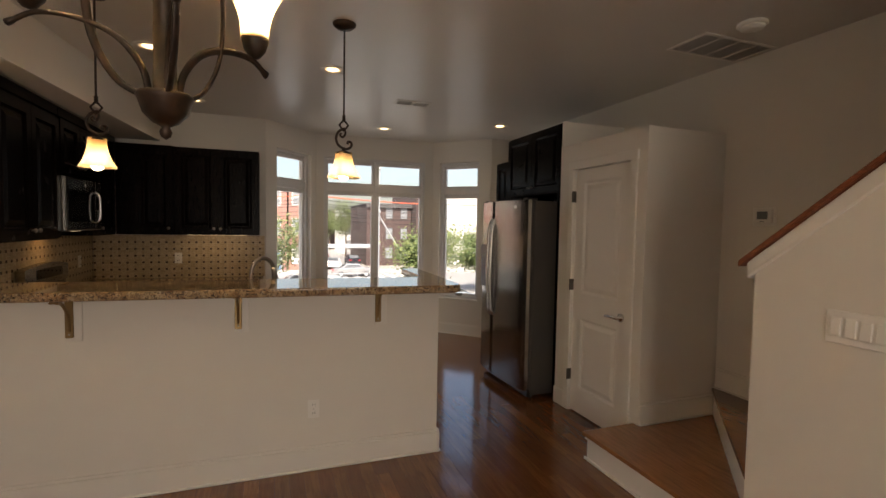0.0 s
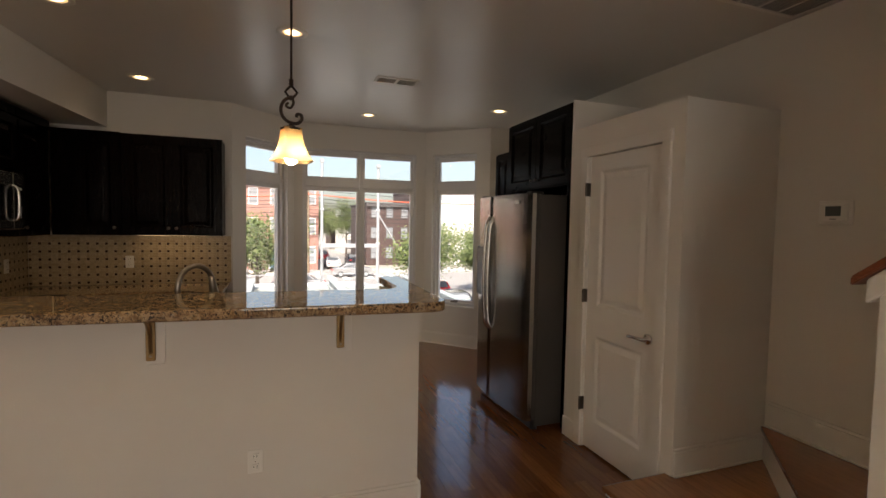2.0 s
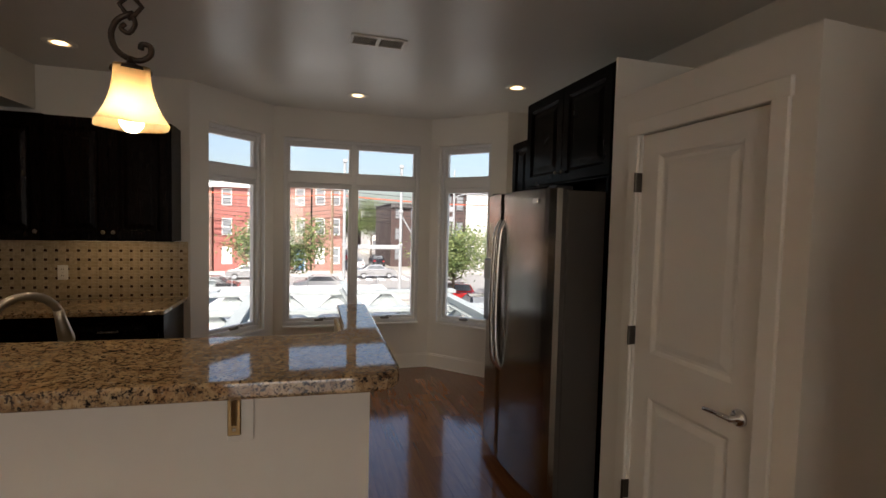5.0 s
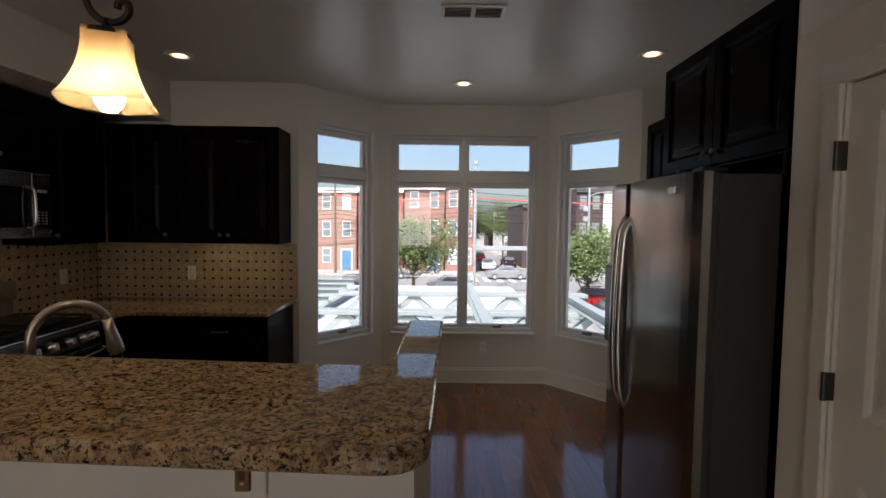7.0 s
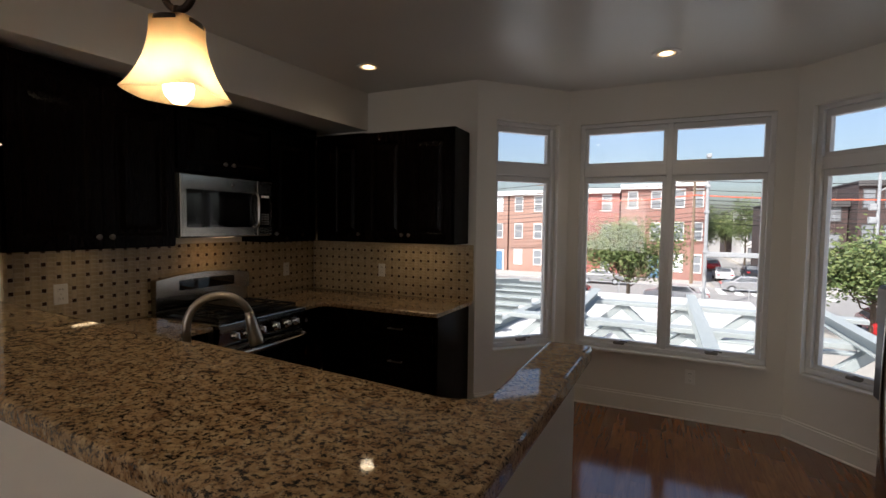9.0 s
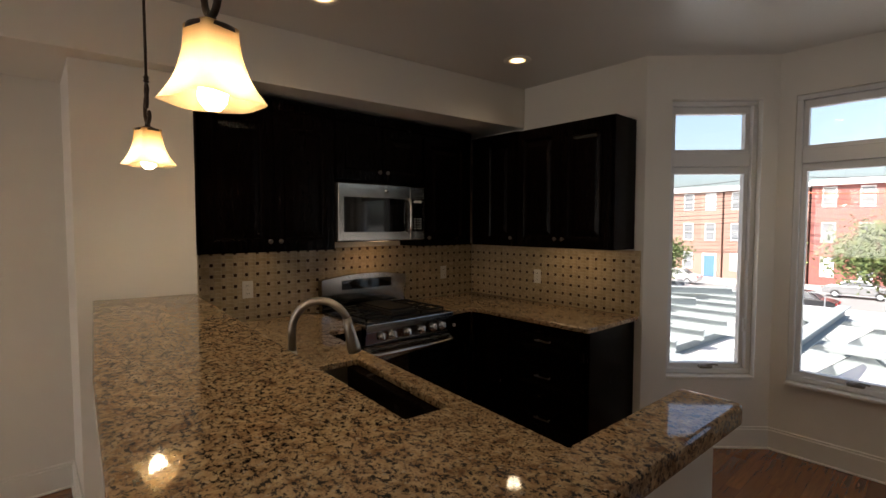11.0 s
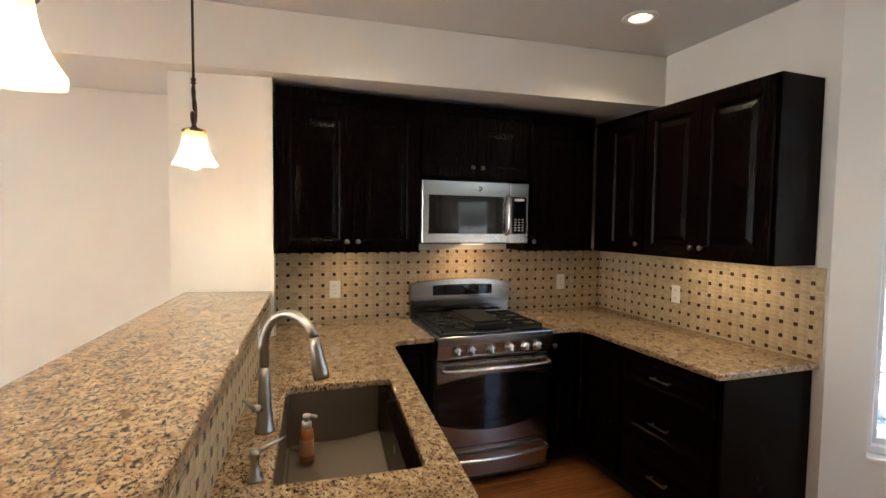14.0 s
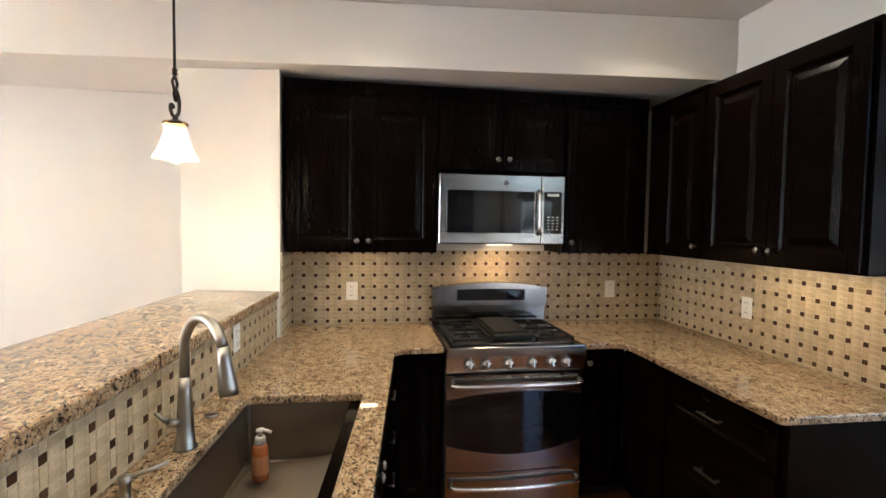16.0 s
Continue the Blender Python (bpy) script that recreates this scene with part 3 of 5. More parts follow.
def outlet(name, m, label, kind_="duplex"):
    o = thing(name, label, "outlet", m, "wall outlets")
    part("cover_plate", boxes((-0.035, -0.006, -0.057, 0.035, -0.0005, 0.057), bev=0.0025), PLASTIC, o)
    for z_ in (-0.026, 0.026):
        r = part("receptacle", boxes((-0.017, -0.009, z_ - 0.015, 0.017, -0.005, z_ + 0.015), bev=0.003), PLASTIC, o)
        for x_ in (-0.007, 0.007):
            part("slot", boxes((x_ - 0.0013, -0.0096, z_ - 0.004, x_ + 0.0013, -0.0088, z_ + 0.006)), DARKSLOT, r)
    part("screw", moved(lathe([(0.003, 0), (0.002, 0.0015), (0, 0.002)], 8), pose(0, -0.006, 0, 90)), NICKEL, o)
    return o


p = F0.lerp(F1, 1.695 / 2.502)
outlet("wall_outlet", pose(p.x, p.y, 0.382, 0, 0, -0.5), "cream duplex outlet in the white bar wall")
outlet("wall_outlet", pose(-0.859, 3.27, 0.40, 0, 0, 90), "cream duplex outlet low in the dining wall")

# ---- kitchen cabinets ----
def cab_door(w, h, parent, m, knob=None, pull=False, name="door"):
    """A raised panel door; local x across, z up, front towards -y."""
    edge = 0.058 if min(w, h) > 0.25 else 0.035
    bm = panel_door(w, h, [(edge, edge, w - edge, h - edge)], 0.021, ESPRESSO)
    bmesh.ops.remove_doubles(bm, verts=bm.verts, dist=1e-5)
    moved(bm, m)
    d = part(name, bm, ESPRESSO, parent)
    if knob:
        kx = {"l": 0.03, "r": w - 0.03}[knob[0]]
        kz = {"b": 0.055, "t": h - 0.055}[knob[1]]
        part("knob", moved(lathe([(0.006, 0), (0.005, 0.012), (0.013, 0.017), (0.015, 0.022), (0.011, 0.028), (0, 0.030)], 14), m @ pose(kx, 0, kz, 90)), KNOB, d, "small satin nickel knob", True)
    if pull:
        part("bar_pull", moved(joined(tube([(w / 2 - 0.06, -0.028, h / 2), (w / 2 + 0.06, -0.028, h / 2)], 0.0055), *[tube([(w / 2 + s * 0.048, 0, h / 2), (w / 2 + s * 0.048, -0.028, h / 2)], 0.0045) for s in (-1, 1)]), m), PULL, d, "dark satin nickel bar pull", True)
    return d


def cabinet(name, label, m, w, d, z0, z1, fronts, group, crown=0.0):
    """local x along the front, y=0 at the front of the carcass, -y into the room. fronts: (x, z, w, h, knob, pull)."""
    c = thing(name, label, "cabinet", m @ pose(0, 0, z0), group)
    hh = z1 - z0
    part("carcass", boxes((0.0005, 0, 0, w - 0.0005, d, hh), bev=0.0015), ESPRESSO, c)
    for x, z, fw, fh, knob, pull in fronts:
        cab_door(fw, fh, c, pose(x, -0.0225, z), knob, pull, "drawer_front" if pull else "door")
    if crown:
        part("crown", boxes((0.0005, -0.012, hh - crown, w - 0.0005, -0.0005, hh), bev=0.004), ESPRESSO, c)
    return c


WX = -0.52          # tile face of the range wall
CF = -0.235         # carcass front of the wall cabinets on it
UZ0, UZ1 = 1.382, 2.325
# cabinets on the range wall: local x runs north, front looks east
face_e = lambda y: pose(CF, y, 0, 0, 0, 90)
cabinet("wall_cabinet", "espresso wall cabinet with two raised panel doors", face_e(4.345), 0.845, 0.285, UZ0, UZ1,
        [(0.012, 0.012, 0.408, 0.835, "rb", False), (0.425, 0.012, 0.408, 0.835, "lb", False)], "wall cabinets", 0.07)
cabinet("wall_cabinet", "short espresso cabinet above the microwave", face_e(5.192), 0.755, 0.285, 1.86, UZ1,
        [(0.010, 0.010, 0.364, 0.375, "rb", False), (0.381, 0.010, 0.364, 0.375, "lb", False)], "wall cabinets", 0.07)
cabinet("wall_cabinet", "tall espresso corner cabinet with one raised panel door", face_e(5.949), 0.545, 0.285, UZ0, UZ1,
        [(0.015, 0.012, 0.46, 0.835, "lb", False)], "wall cabinets", 0.07)
face_s = lambda x, y=6.512: pose(x, y, 0, 0, 0, 0)
cabinet("wall_cabinet", "espresso wall cabinet meeting the corner", face_s(-0.232), 0.502, 0.286, UZ0, 2.28,
        [(0.16, 0.012, 0.33, 0.85, "rb", False)], "wall cabinets", 0.02)
cabinet("wall_cabinet", "espresso wall cabinet with two raised panel doors", face_s(0.272), 0.805, 0.286, UZ0, 2.275,
        [(0.010, 0.012, 0.388, 0.86, "rb", False), (0.402, 0.012, 0.388, 0.86, "lb", False)], "wall cabinets")

# slim lamps under the wall cabinets
def under_light(m, L, watts):
    u = thing("under_cabinet_light", "slim lit lamp bar fixed under a wall cabinet", "cabinet light", m, "under cabinet lights")
    part("housing", boxes((-L / 2, -0.03, -0.0030, L / 2, 0.03, -0.0005), bev=0.001), PLASTIC, u)
    part("lens", boxes((-L / 2 + 0.012, -0.022, -0.0046, L / 2 - 0.012, 0.022, -0.0032)), TASKLENS, u, "glowing warm lens")
    a_ = new("under_cabinet_lamp", bpy.data.lights.new("under_cabinet_lamp", "AREA"))
    a_.data.shape, a_.data.size, a_.data.size_y = "RECTANGLE", L - 0.03, 0.04
    a_.data.energy, a_.data.color = watts, (1.0, 0.70, 0.38)
    a_.matrix_world = m @ pose(0, 0, -0.008)


under_light(pose(0.66, 6.63, UZ0), 0.60, UNDER)
under_light(pose(-0.36, 4.77, UZ0, 0, 0, 90), 0.20, UNDER * 0.35)

# base cabinets
base_e = lambda y: pose(0.055, y, 0, 0, 0, 90)
cabinet("base_cabinet", "dark espresso base cabinet beside the range", base_e(4.93), 0.255, 0.57, 0.09, 0.882, [(0.02, 0.02, 0.22, 0.75, None, False)], "base cabinets")
cabinet("base_cabinet", "dark espresso corner base cabinet beside the range", base_e(5.951), 0.262, 0.57, 0.09, 0.882, [(0.008, 0.02, 0.22, 0.56, None, False), (0.008, 0.60, 0.22, 0.17, "lt", False)], "base cabinets")
c = cabinet("base_cabinet", "dark espresso base cabinet at the blind corner", pose(0.060, 6.215, 0), 0.398, 0.58, 0.09, 0.882, [(0.03, 0.02, 0.355, 0.75, None, False)], "base cabinets")
c = cabinet("drawer_base_cabinet", "dark espresso base cabinet with three drawers", pose(0.460, 6.215, 0), 0.615, 0.58, 0.09, 0.882,
        [(0.012, 0.02, 0.59, 0.275, None, True), (0.012, 0.305, 0.59, 0.275, None, True), (0.012, 0.59, 0.59, 0.19, None, True)], "base cabinets")
part("end_panel", boxes((0.6155, -0.001, -0.0895, 0.632, 0.58, 0.792), bev=0.002), ESPRESSO, c)
tagged(obj("toe_kick", boxes((0.06, 6.28, 0.0, 1.07, 6.79, 0.088), (-0.5, 4.6, 0.0, -0.02, 5.185, 0.088), (-0.5, 5.955, 0, -0.02, 6.2, 0.088)), CABIN), "black recessed toe kick under the base cabinets", "toe kick", kind="structure")
# sink run: its front leans with the bar
SA = math.degrees(math.atan2(4.755 - 4.925, 1.96 - 0.10))
sink_pose = Matrix.Translation((2.15, 4.705, 0)) @ pose(0, 0, 0, 0, 0, 180 + SA)
cabinet("sink_base_cabinet", "dark espresso sink base cabinet with two doors", sink_pose @ pose(0.635, 0, 0), 0.90, 0.10, 0.09, 0.882,
        [(0.01, 0.02, 0.435, 0.75, "rt", False), (0.455, 0.02, 0.435, 0.75, "lt", False)], "base cabinets")
cabinet("dishwasher_panel_cabinet", "dark espresso drawer cabinet beside the sink", sink_pose @ pose(0.03, 0, 0), 0.60, 0.44, 0.09, 0.882,
        [(0.01, 0.02, 0.58, 0.275, None, True), (0.01, 0.305, 0.58, 0.275, None, True), (0.01, 0.59, 0.58, 0.18, None, True)], "base cabinets")
cabinet("base_cabinet", "dark espresso base cabinet with four small pulls", sink_pose @ pose(1.54, 0, 0), 0.50, 0.30, 0.09, 0.882,
        [(0.01, 0.012 + 0.194 * i, 0.48, 0.184, None, True) for i in range(4)], "base cabinets")

# worktops
tagged(obj("worktop", prism(rounded([(-0.518, 4.325), (2.162, 4.124), (2.162, 4.738), (0.105, 4.936), (0.105, 5.186), (-0.518, 5.186)], [0, 0, 0, 0.07, 0.01, 0]), 0.884, CTR, 0.006, 2,
       holes=[rounded([(0.70, 4.375), (0.71, 4.782), (1.437, 4.712), (1.405, 4.324)], [0.02] * 4, 4)]), GRANITE), "polished brown speckled granite worktop with a sink cutout", "worktop")
tagged(obj("worktop", prism(rounded([(-0.518, 5.950), (0.110, 5.950), (0.110, 6.178), (1.108, 6.168), (1.118, 6.798), (-0.518, 6.798)], [0, 0.01, 0.09, 0.03, 0, 0]), 0.884, CTR, 0.006, 2), GRANITE), "polished brown speckled granite corner worktop", "worktop")

# undermount sink
sink = thing("kitchen_sink", "square-cornered stainless steel undermount sink", "sink")
outer = [(0.69, 4.365), (0.70, 4.792), (1.447, 4.722), (1.415, 4.314)]
bm = bmesh.new()
top = [bm.verts.new((x, y, 0.883)) for x, y in outer]
bot = [bm.verts.new((1.06 + (x - 1.06) * 0.97, 4.55 + (y - 4.55) * 0.96, 0.665)) for x, y in outer]
for i in range(4):
    bm.faces.new((top[i], top[(i + 1) % 4], bot[(i + 1) % 4], bot[i]))
bm.faces.new(bot)
bmesh.ops.bevel(bm, geom=[e for e in bm.edges if not e.is_boundary], offset=0.014, segments=3, affect="EDGES")
bmesh.ops.solidify(bm, geom=list(bm.faces), thickness=0.0015)
part("basin", bm, SINKST, sink)
part("drain", moved(lathe([(0.045, 0.0), (0.044, 0.004), (0.034, 0.005), (0.03, 0.001), (0, 0.001)], 24), pose(1.06, 4.50, 0.667)), CHROME, sink, "round steel drain", True)

# pull-down faucet
fa = thing("faucet", "brushed nickel gooseneck pull-down kitchen faucet", "faucet", pose(1.078, 4.302, CTR, 0, 0, -44))
part("body", lathe([(0.030, 0), (0.030, 0.006), (0.026, 0.012), (0.0225, 0.06), (0.0175, 0.15), (0.0155, 0.20), (0, 0.20)], 22), NICKEL, fa, "", True)
arc = [(0, 0, 0.19), (0, 0, 0.27)] + [(0, 0.102 - 0.102 * math.cos(a), 0.268 + 0.107 * math.sin(a)) for a in [math.pi * k / 14 for k in range(1, 13)]]
part("spout", tube(arc, 0.0135, 14), NICKEL, fa, "", True)
e0 = Vector(arc[-1])
part("spray_head", tube([e0, e0 + Vector((0, 0.006, -0.03)), e0 + Vector((0, 0.022, -0.10)), e0 + Vector((0, 0.026, -0.118))], [0.0150, 0.0165, 0.024, 0.0225], 16), NICKEL, fa, "", True)
part("lever", joined(tube([(0.015, 0, 0.075), (0.045, 0, 0.085)], 0.012, 12), tube([(0.045, 0, 0.085), (0.075, -0.005, 0.12)], [0.007, 0.005], 10)), NICKEL, fa, "", True)
sd = thing("soap_dispenser", "brushed nickel deck soap dispenser with a long spout", "soap dispenser", pose(1.365, 4.284, CTR))
part("base", lathe([(0.021, 0), (0.021, 0.004), (0.0125, 0.008), (0.011, 0.058), (0.0135, 0.062), (0.0135, 0.076), (0, 0.078)], 20), NICKEL, sd, "", True)
part("spout", tube([(0, 0, 0.070), (-0.02, 0.040, 0.076), (-0.034, 0.075, 0.086)], [0.006, 0.005, 0.004], 10), NICKEL, sd, "", True)
tagged(obj("drain_cap", moved(lathe([(0.022, 0), (0.021, 0.004), (0.010, 0.006), (0, 0.007)], 20), pose(0.86, 4.30, CTR)), NICKEL, "", True), "small round nickel air switch cap on the worktop", "cap")

SOAPLIQ = mat("orange_soap", (0.40, 0.14, 0.05), 0.2)
CLEARPL = mat("frosted_pump", (0.50, 0.47, 0.44), 0.35)
sb = thing("soap_bottle", "foaming hand soap bottle with orange liquid and white pump", "soap bottle", pose(0.816, 4.442, 0.668) @ Matrix.Scale(0.88, 4))
part("bottle", lathe([(0.026, 0), (0.030, 0.004), (0.030, 0.115), (0.026, 0.135), (0.019, 0.145), (0, 0.145)], 24), SOAPLIQ, sb, "", True)
part("label_band", shell([(0.0305, 0.03), (0.0305, 0.10)], 24), mat("peach_label", (0.42, 0.19, 0.09), 0.5), sb, "peach paper label", True)
part("collar", lathe([(0.0205, 0.140), (0.0205, 0.165), (0.017, 0.172), (0, 0.172)], 20), CLEARPL, sb, "", True)
part("pump", joined(lathe([(0.009, 0.17), (0.009, 0.186), (0.016, 0.189), (0.016, 0.199), (0, 0.202)], 16), tube([(0, 0, 0.194), (0.006, 0.026, 0.194), (0.009, 0.042, 0.188)], 0.007)), CLEARPL, sb, "", True)

# gas range, front towards +x; local x runs north along the front, -y out
RW = 0.748
rg = thing("gas_range", "stainless steel gas range with six knobs and a griddle", "range", pose(0.085, 5.195, 0, 0, 0, 90))
part("body", boxes((0.003, 0.0, 0.03, RW - 0.003, 0.585, 0.885), bev=0.003), GREYPAINT, rg)
for lx in (0.05, RW - 0.05):
    for ly in (0.06, 0.52):
        part("foot", moved(lathe([(0.018, 0), (0.018, 0.03), (0, 0.03)], 10), pose(lx, ly, 0)), BLACK, rg)
part("cooktop", boxes((0.0, -0.055, 0.888, RW, 0.50, 0.918), bev=0.006, seg=2), STEEL, rg)
part("burner_pan", boxes((0.035, -0.005, 0.9185, RW - 0.035, 0.485, 0.924), bev=0.003), BLACK, rg, "black enamel burner pan")
# slanted control panel
bm = bmesh.new()
pr = [(-0.060, 0.895), (-0.060, 0.870), (-0.040, 0.785), (0.0, 0.785), (0.0, 0.895)]
for xx in (0.0, RW):
    bm.faces.new([bm.verts.new((xx, y, z)) for y, z in pr])
bm.verts.ensure_lookup_table()
for i in range(5):
    bm.faces.new([bm.verts[i], bm.verts[(i + 1) % 5], bm.verts[5 + (i + 1) % 5], bm.verts[5 + i]])
bmesh.ops.recalc_face_normals(bm, faces=bm.faces)
bmesh.ops.bevel(bm, geom=list(bm.edges), offset=0.003, segments=2, affect="EDGES")
part("control_panel", bm, STEEL, rg)
for kx in (0.115, 0.205, 0.325, 0.450, 0.555, 0.638):
    kn = part("knob", moved(lathe([(0.030, 0), (0.030, 0.004), (0.025, 0.007), (0.0235, 0.026), (0.020, 0.031), (0, 0.031)], 22), pose(kx, -0.051, 0.830, 90 - 13)), STEELH, rg, "round steel burner knob", True)
    part("grip", moved(boxes((-0.0045, -0.021, 0.030, 0.0045, 0.021, 0.040), bev=0.002), pose(kx, -0.051, 0.830, 90 - 13, 0, 0)), STEELH, kn)


def curved_front(x0, x1, z0, z1, y_edge, bulge, cut_top=0.0, cut_bot=0.0, thick=0.02, n=20):
    """A bowed panel whose upper and lower edges may arch."""
    bm = bmesh.new()
    cols = []
    for i in range(n + 1):
        t = i / n
        arch = 1 - (2 * t - 1) ** 2
        x, y = x0 + (x1 - x0) * t, y_edge - bulge * arch
        za, zb = z0 + cut_bot * arch, z1 + cut_top * arch
        cols.append([bm.verts.new((x, y, za)), bm.verts.new((x, y, zb)), bm.verts.new((x, y + thick, zb)), bm.verts.new((x, y + thick, za))])
    for a, b in zip(cols, cols[1:]):
        for k in range(4):
            bm.faces.new((a[k], a[(k + 1) % 4], b[(k + 1) % 4], b[k]))
    bm.faces.new(cols[0])
    bm.faces.new(cols[-1][::-1])
    bmesh.ops.recalc_face_normals(bm, faces=bm.faces)
    return bm


dr = part("oven_door", curved_front(0.006, RW - 0.006, 0.285, 0.770, -0.026, 0.022, thick=0.025), BLACKGLASS, rg, "black glass oven door")
part("door_top_band", curved_front(0.006, RW - 0.006, 0.640, 0.772, -0.030, 0.022, 0.0, 0.045, 0.004), STEEL, dr, "arched steel band above the oven glass")
part("door_bottom_band", curved_front(0.006, RW - 0.006, 0.262, 0.405, -0.030, 0.022, -0.055, 0.0, 0.004), STEEL, dr, "dished steel band below the oven glass")
part("door_handle", joined(tube(smooth_line([(0.03, -0.045, 0.735), (0.06, -0.085, 0.725), (RW / 2, -0.105, 0.728), (RW - 0.06, -0.085, 0.725), (RW - 0.03, -0.045, 0.735)], 8), 0.013, 12)), STEELH, dr, "curved steel handle", True)
for i in range(7):
    part("vent_slot", boxes((0.04 + i * 0.1, -0.0575, 0.757, 0.105 + i * 0.1, -0.049, 0.764)), DARKSLOT, dr)
wd = part("warming_drawer", curved_front(0.006, RW - 0.006, 0.075, 0.252, -0.026, 0.020, thick=0.025), STEEL, rg)
part("drawer_handle", tube(smooth_line([(0.03, -0.04, 0.205), (0.06, -0.08, 0.195), (RW / 2, -0.10, 0.190), (RW - 0.06, -0.08, 0.195), (RW - 0.03, -0.04, 0.205)], 8), 0.012, 12), STEELH, wd, "curved steel handle", True)
# backguard with an arched top and a black display
bm = curved_front(0.0, RW, 1.035, 1.148, 0.520, 0.012, 0.034, 0.0, 0.06)
part("backguard", bm, STEEL, rg)
part("backguard_lower", boxes((0.004, 0.535, 0.905, RW - 0.004, 0.585, 1.034), bev=0.003), STEEL, rg)
part("display", curved_front(0.155, RW - 0.150, 1.070, 1.137, 0.5085, 0.005, 0.006, 0.0, 0.006), BLACKGLASS, rg, "black glass clock display")
for gx0, gx1 in ((0.04, 0.255), (0.49, RW - 0.04)):
    rows = []
    for gy in (0.005, 0.24, 0.465):
        rows.append((gx0, gy, 0.938, gx1, gy + 0.012, 0.952))
    for gx in (gx0, (gx0 + gx1) / 2 - 0.006, gx1 - 0.012):
        rows.append((gx, 0.005, 0.938, gx + 0.012, 0.477, 0.952))
    for gy in (0.115, 0.355):
        rows.append((gx0 + 0.02, gy, 0.944, gx1 - 0.02, gy + 0.010, 0.956))
    for gx in (gx0, gx1 - 0.012):
        for gy in (0.005, 0.465):
            rows.append((gx, gy, 0.924, gx + 0.012, gy + 0.012, 0.94))
    part("grate", boxes(*rows, bev=0.0025), IRON, rg, "black cast iron burner grate")
    for gy in (0.12, 0.36):
        part("burner", moved(lathe([(0.045, 0), (0.045, 0.008), (0.034, 0.012), (0.034, 0.018), (0.03, 0.02), (0, 0.02)], 20), pose((gx0 + gx1) / 2, gy, 0.924)), IRON, rg, "", True)
part("griddle", boxes((0.262, 0.03, 0.930, 0.483, 0.46, 0.962), (0.275, 0.06, 0.962, 0.470, 0.45, 0.975), bev=0.008, seg=2), IRON, rg, "dark cast iron griddle plate")

# over-the-range microwave
MW0, MW1 = 1.435, 1.838
mw = thing("microwave", "stainless steel over-the-range microwave with a dark glass window", "microwave", pose(-0.200, 5.195, 0, 0, 0, 90))
part("case", boxes((0.002, 0.012, MW0, RW, 0.315, MW1), bev=0.003), GREYPAINT, mw)
md = part("door", boxes((0.0, -0.012, MW0 + 0.004, 0.605, 0.011, MW1 - 0.002), bev=0.004), STEEL, mw)
part("window", boxes((0.042, -0.0145, MW0 + 0.065, 0.560, -0.0122, MW1 - 0.095), bev=0.001), BLACKGLASS, md, "dark glass window")
part("inner_screen", boxes((0.085, -0.0160, MW0 + 0.10, 0.50, -0.0147, MW1 - 0.14)), mat("dark_screen", (0.010, 0.010, 0.011), 0.06), md)
part("handle", joined(tube(smooth_line([(0.585, -0.012, MW0 + 0.06), (0.585, -0.045, MW0 + 0.09), (0.585, -0.052, MW0 + 0.19), (0.585, -0.045, MW1 - 0.12), (0.585, -0.012, MW1 - 0.09)], 6), 0.0105, 12)), STEELH, md, "vertical steel handle", True)
part("badge", moved(lathe([(0.014, 0), (0.014, 0.003), (0, 0.003)], 20), pose(0.39, -0.012, MW1 - 0.048, 90)), CHROME, md, "round metal badge", True)
cp = part("control_panel", boxes((0.608, -0.012, MW0 + 0.004, RW + 0.001, 0.011, MW1 - 0.002), bev=0.004), STEEL, mw)
part("keypad", boxes((0.622, -0.0145, MW0 + 0.065, RW - 0.018, -0.0122, MW1 - 0.095), bev=0.001), BLACKGLASS, cp, "black glass keypad")
part("display", boxes((0.640, -0.0160, MW1 - 0.120, RW - 0.036, -0.0147, MW1 - 0.104)), mat("pale_display", (0.55, 0.56, 0.56), 0.4), cp)
for i in range(5):
    for j in range(3):
        part("key_mark", boxes((0.642 + j * 0.027, -0.0157, MW0 + 0.085 + i * 0.018, 0.656 + j * 0.027, -0.0147, MW0 + 0.092 + i * 0.018)), mat("key_print", (0.35, 0.35, 0.35), 0.5) if i + j == 0 else bpy.data.materials["key_print"], cp)
part("grille", boxes(*[(0.03 + 0.023 * i, 0.03, MW0 - 0.003, 0.045 + 0.023 * i, 0.25, MW0 - 0.0005) for i in range(30)]), DARKSLOT, mw)
part("task_lens", boxes((0.30, 0.05, MW0 - 0.006, 0.45, 0.10, MW0 - 0.001)), TASKLENS, mw, "lit task lamp under the microwave")
task = new("task_lamp", bpy.data.lights.new("task_lamp", "AREA"))
task.data.shape, task.data.size, task.data.size_y = "RECTANGLE", 0.14, 0.04
task.data.energy, task.data.color = TASK, (1.0, 0.60, 0.28)
task.matrix_world = pose(-0.33, 5.57, MW0 - 0.012, 0, -14, 90)

# side-by-side fridge, front towards -x
fg = thing("refrigerator", "stainless steel side-by-side refrigerator with arched handles", "refrigerator", pose(3.345, 5.538, 0, 0, 0, -90))
FW = 0.905
part("cabinet_body", boxes((0.004, 0.0, 0.035, FW - 0.004, 0.66, 1.755), bev=0.006), GREYPAINT, fg, "dark grey textured side panels")
part("toe_grille", boxes((0.01, -0.03, 0.02, FW - 0.01, 0.02, 0.085), bev=0.004), BLACK, fg)
for lx in (0.05, FW - 0.05):
    for ly in (0.03, 0.60):
        part("foot", moved(lathe([(0.02, 0), (0.02, 0.036), (0, 0.036)], 10), pose(lx, ly, 0)), BLACK, fg)


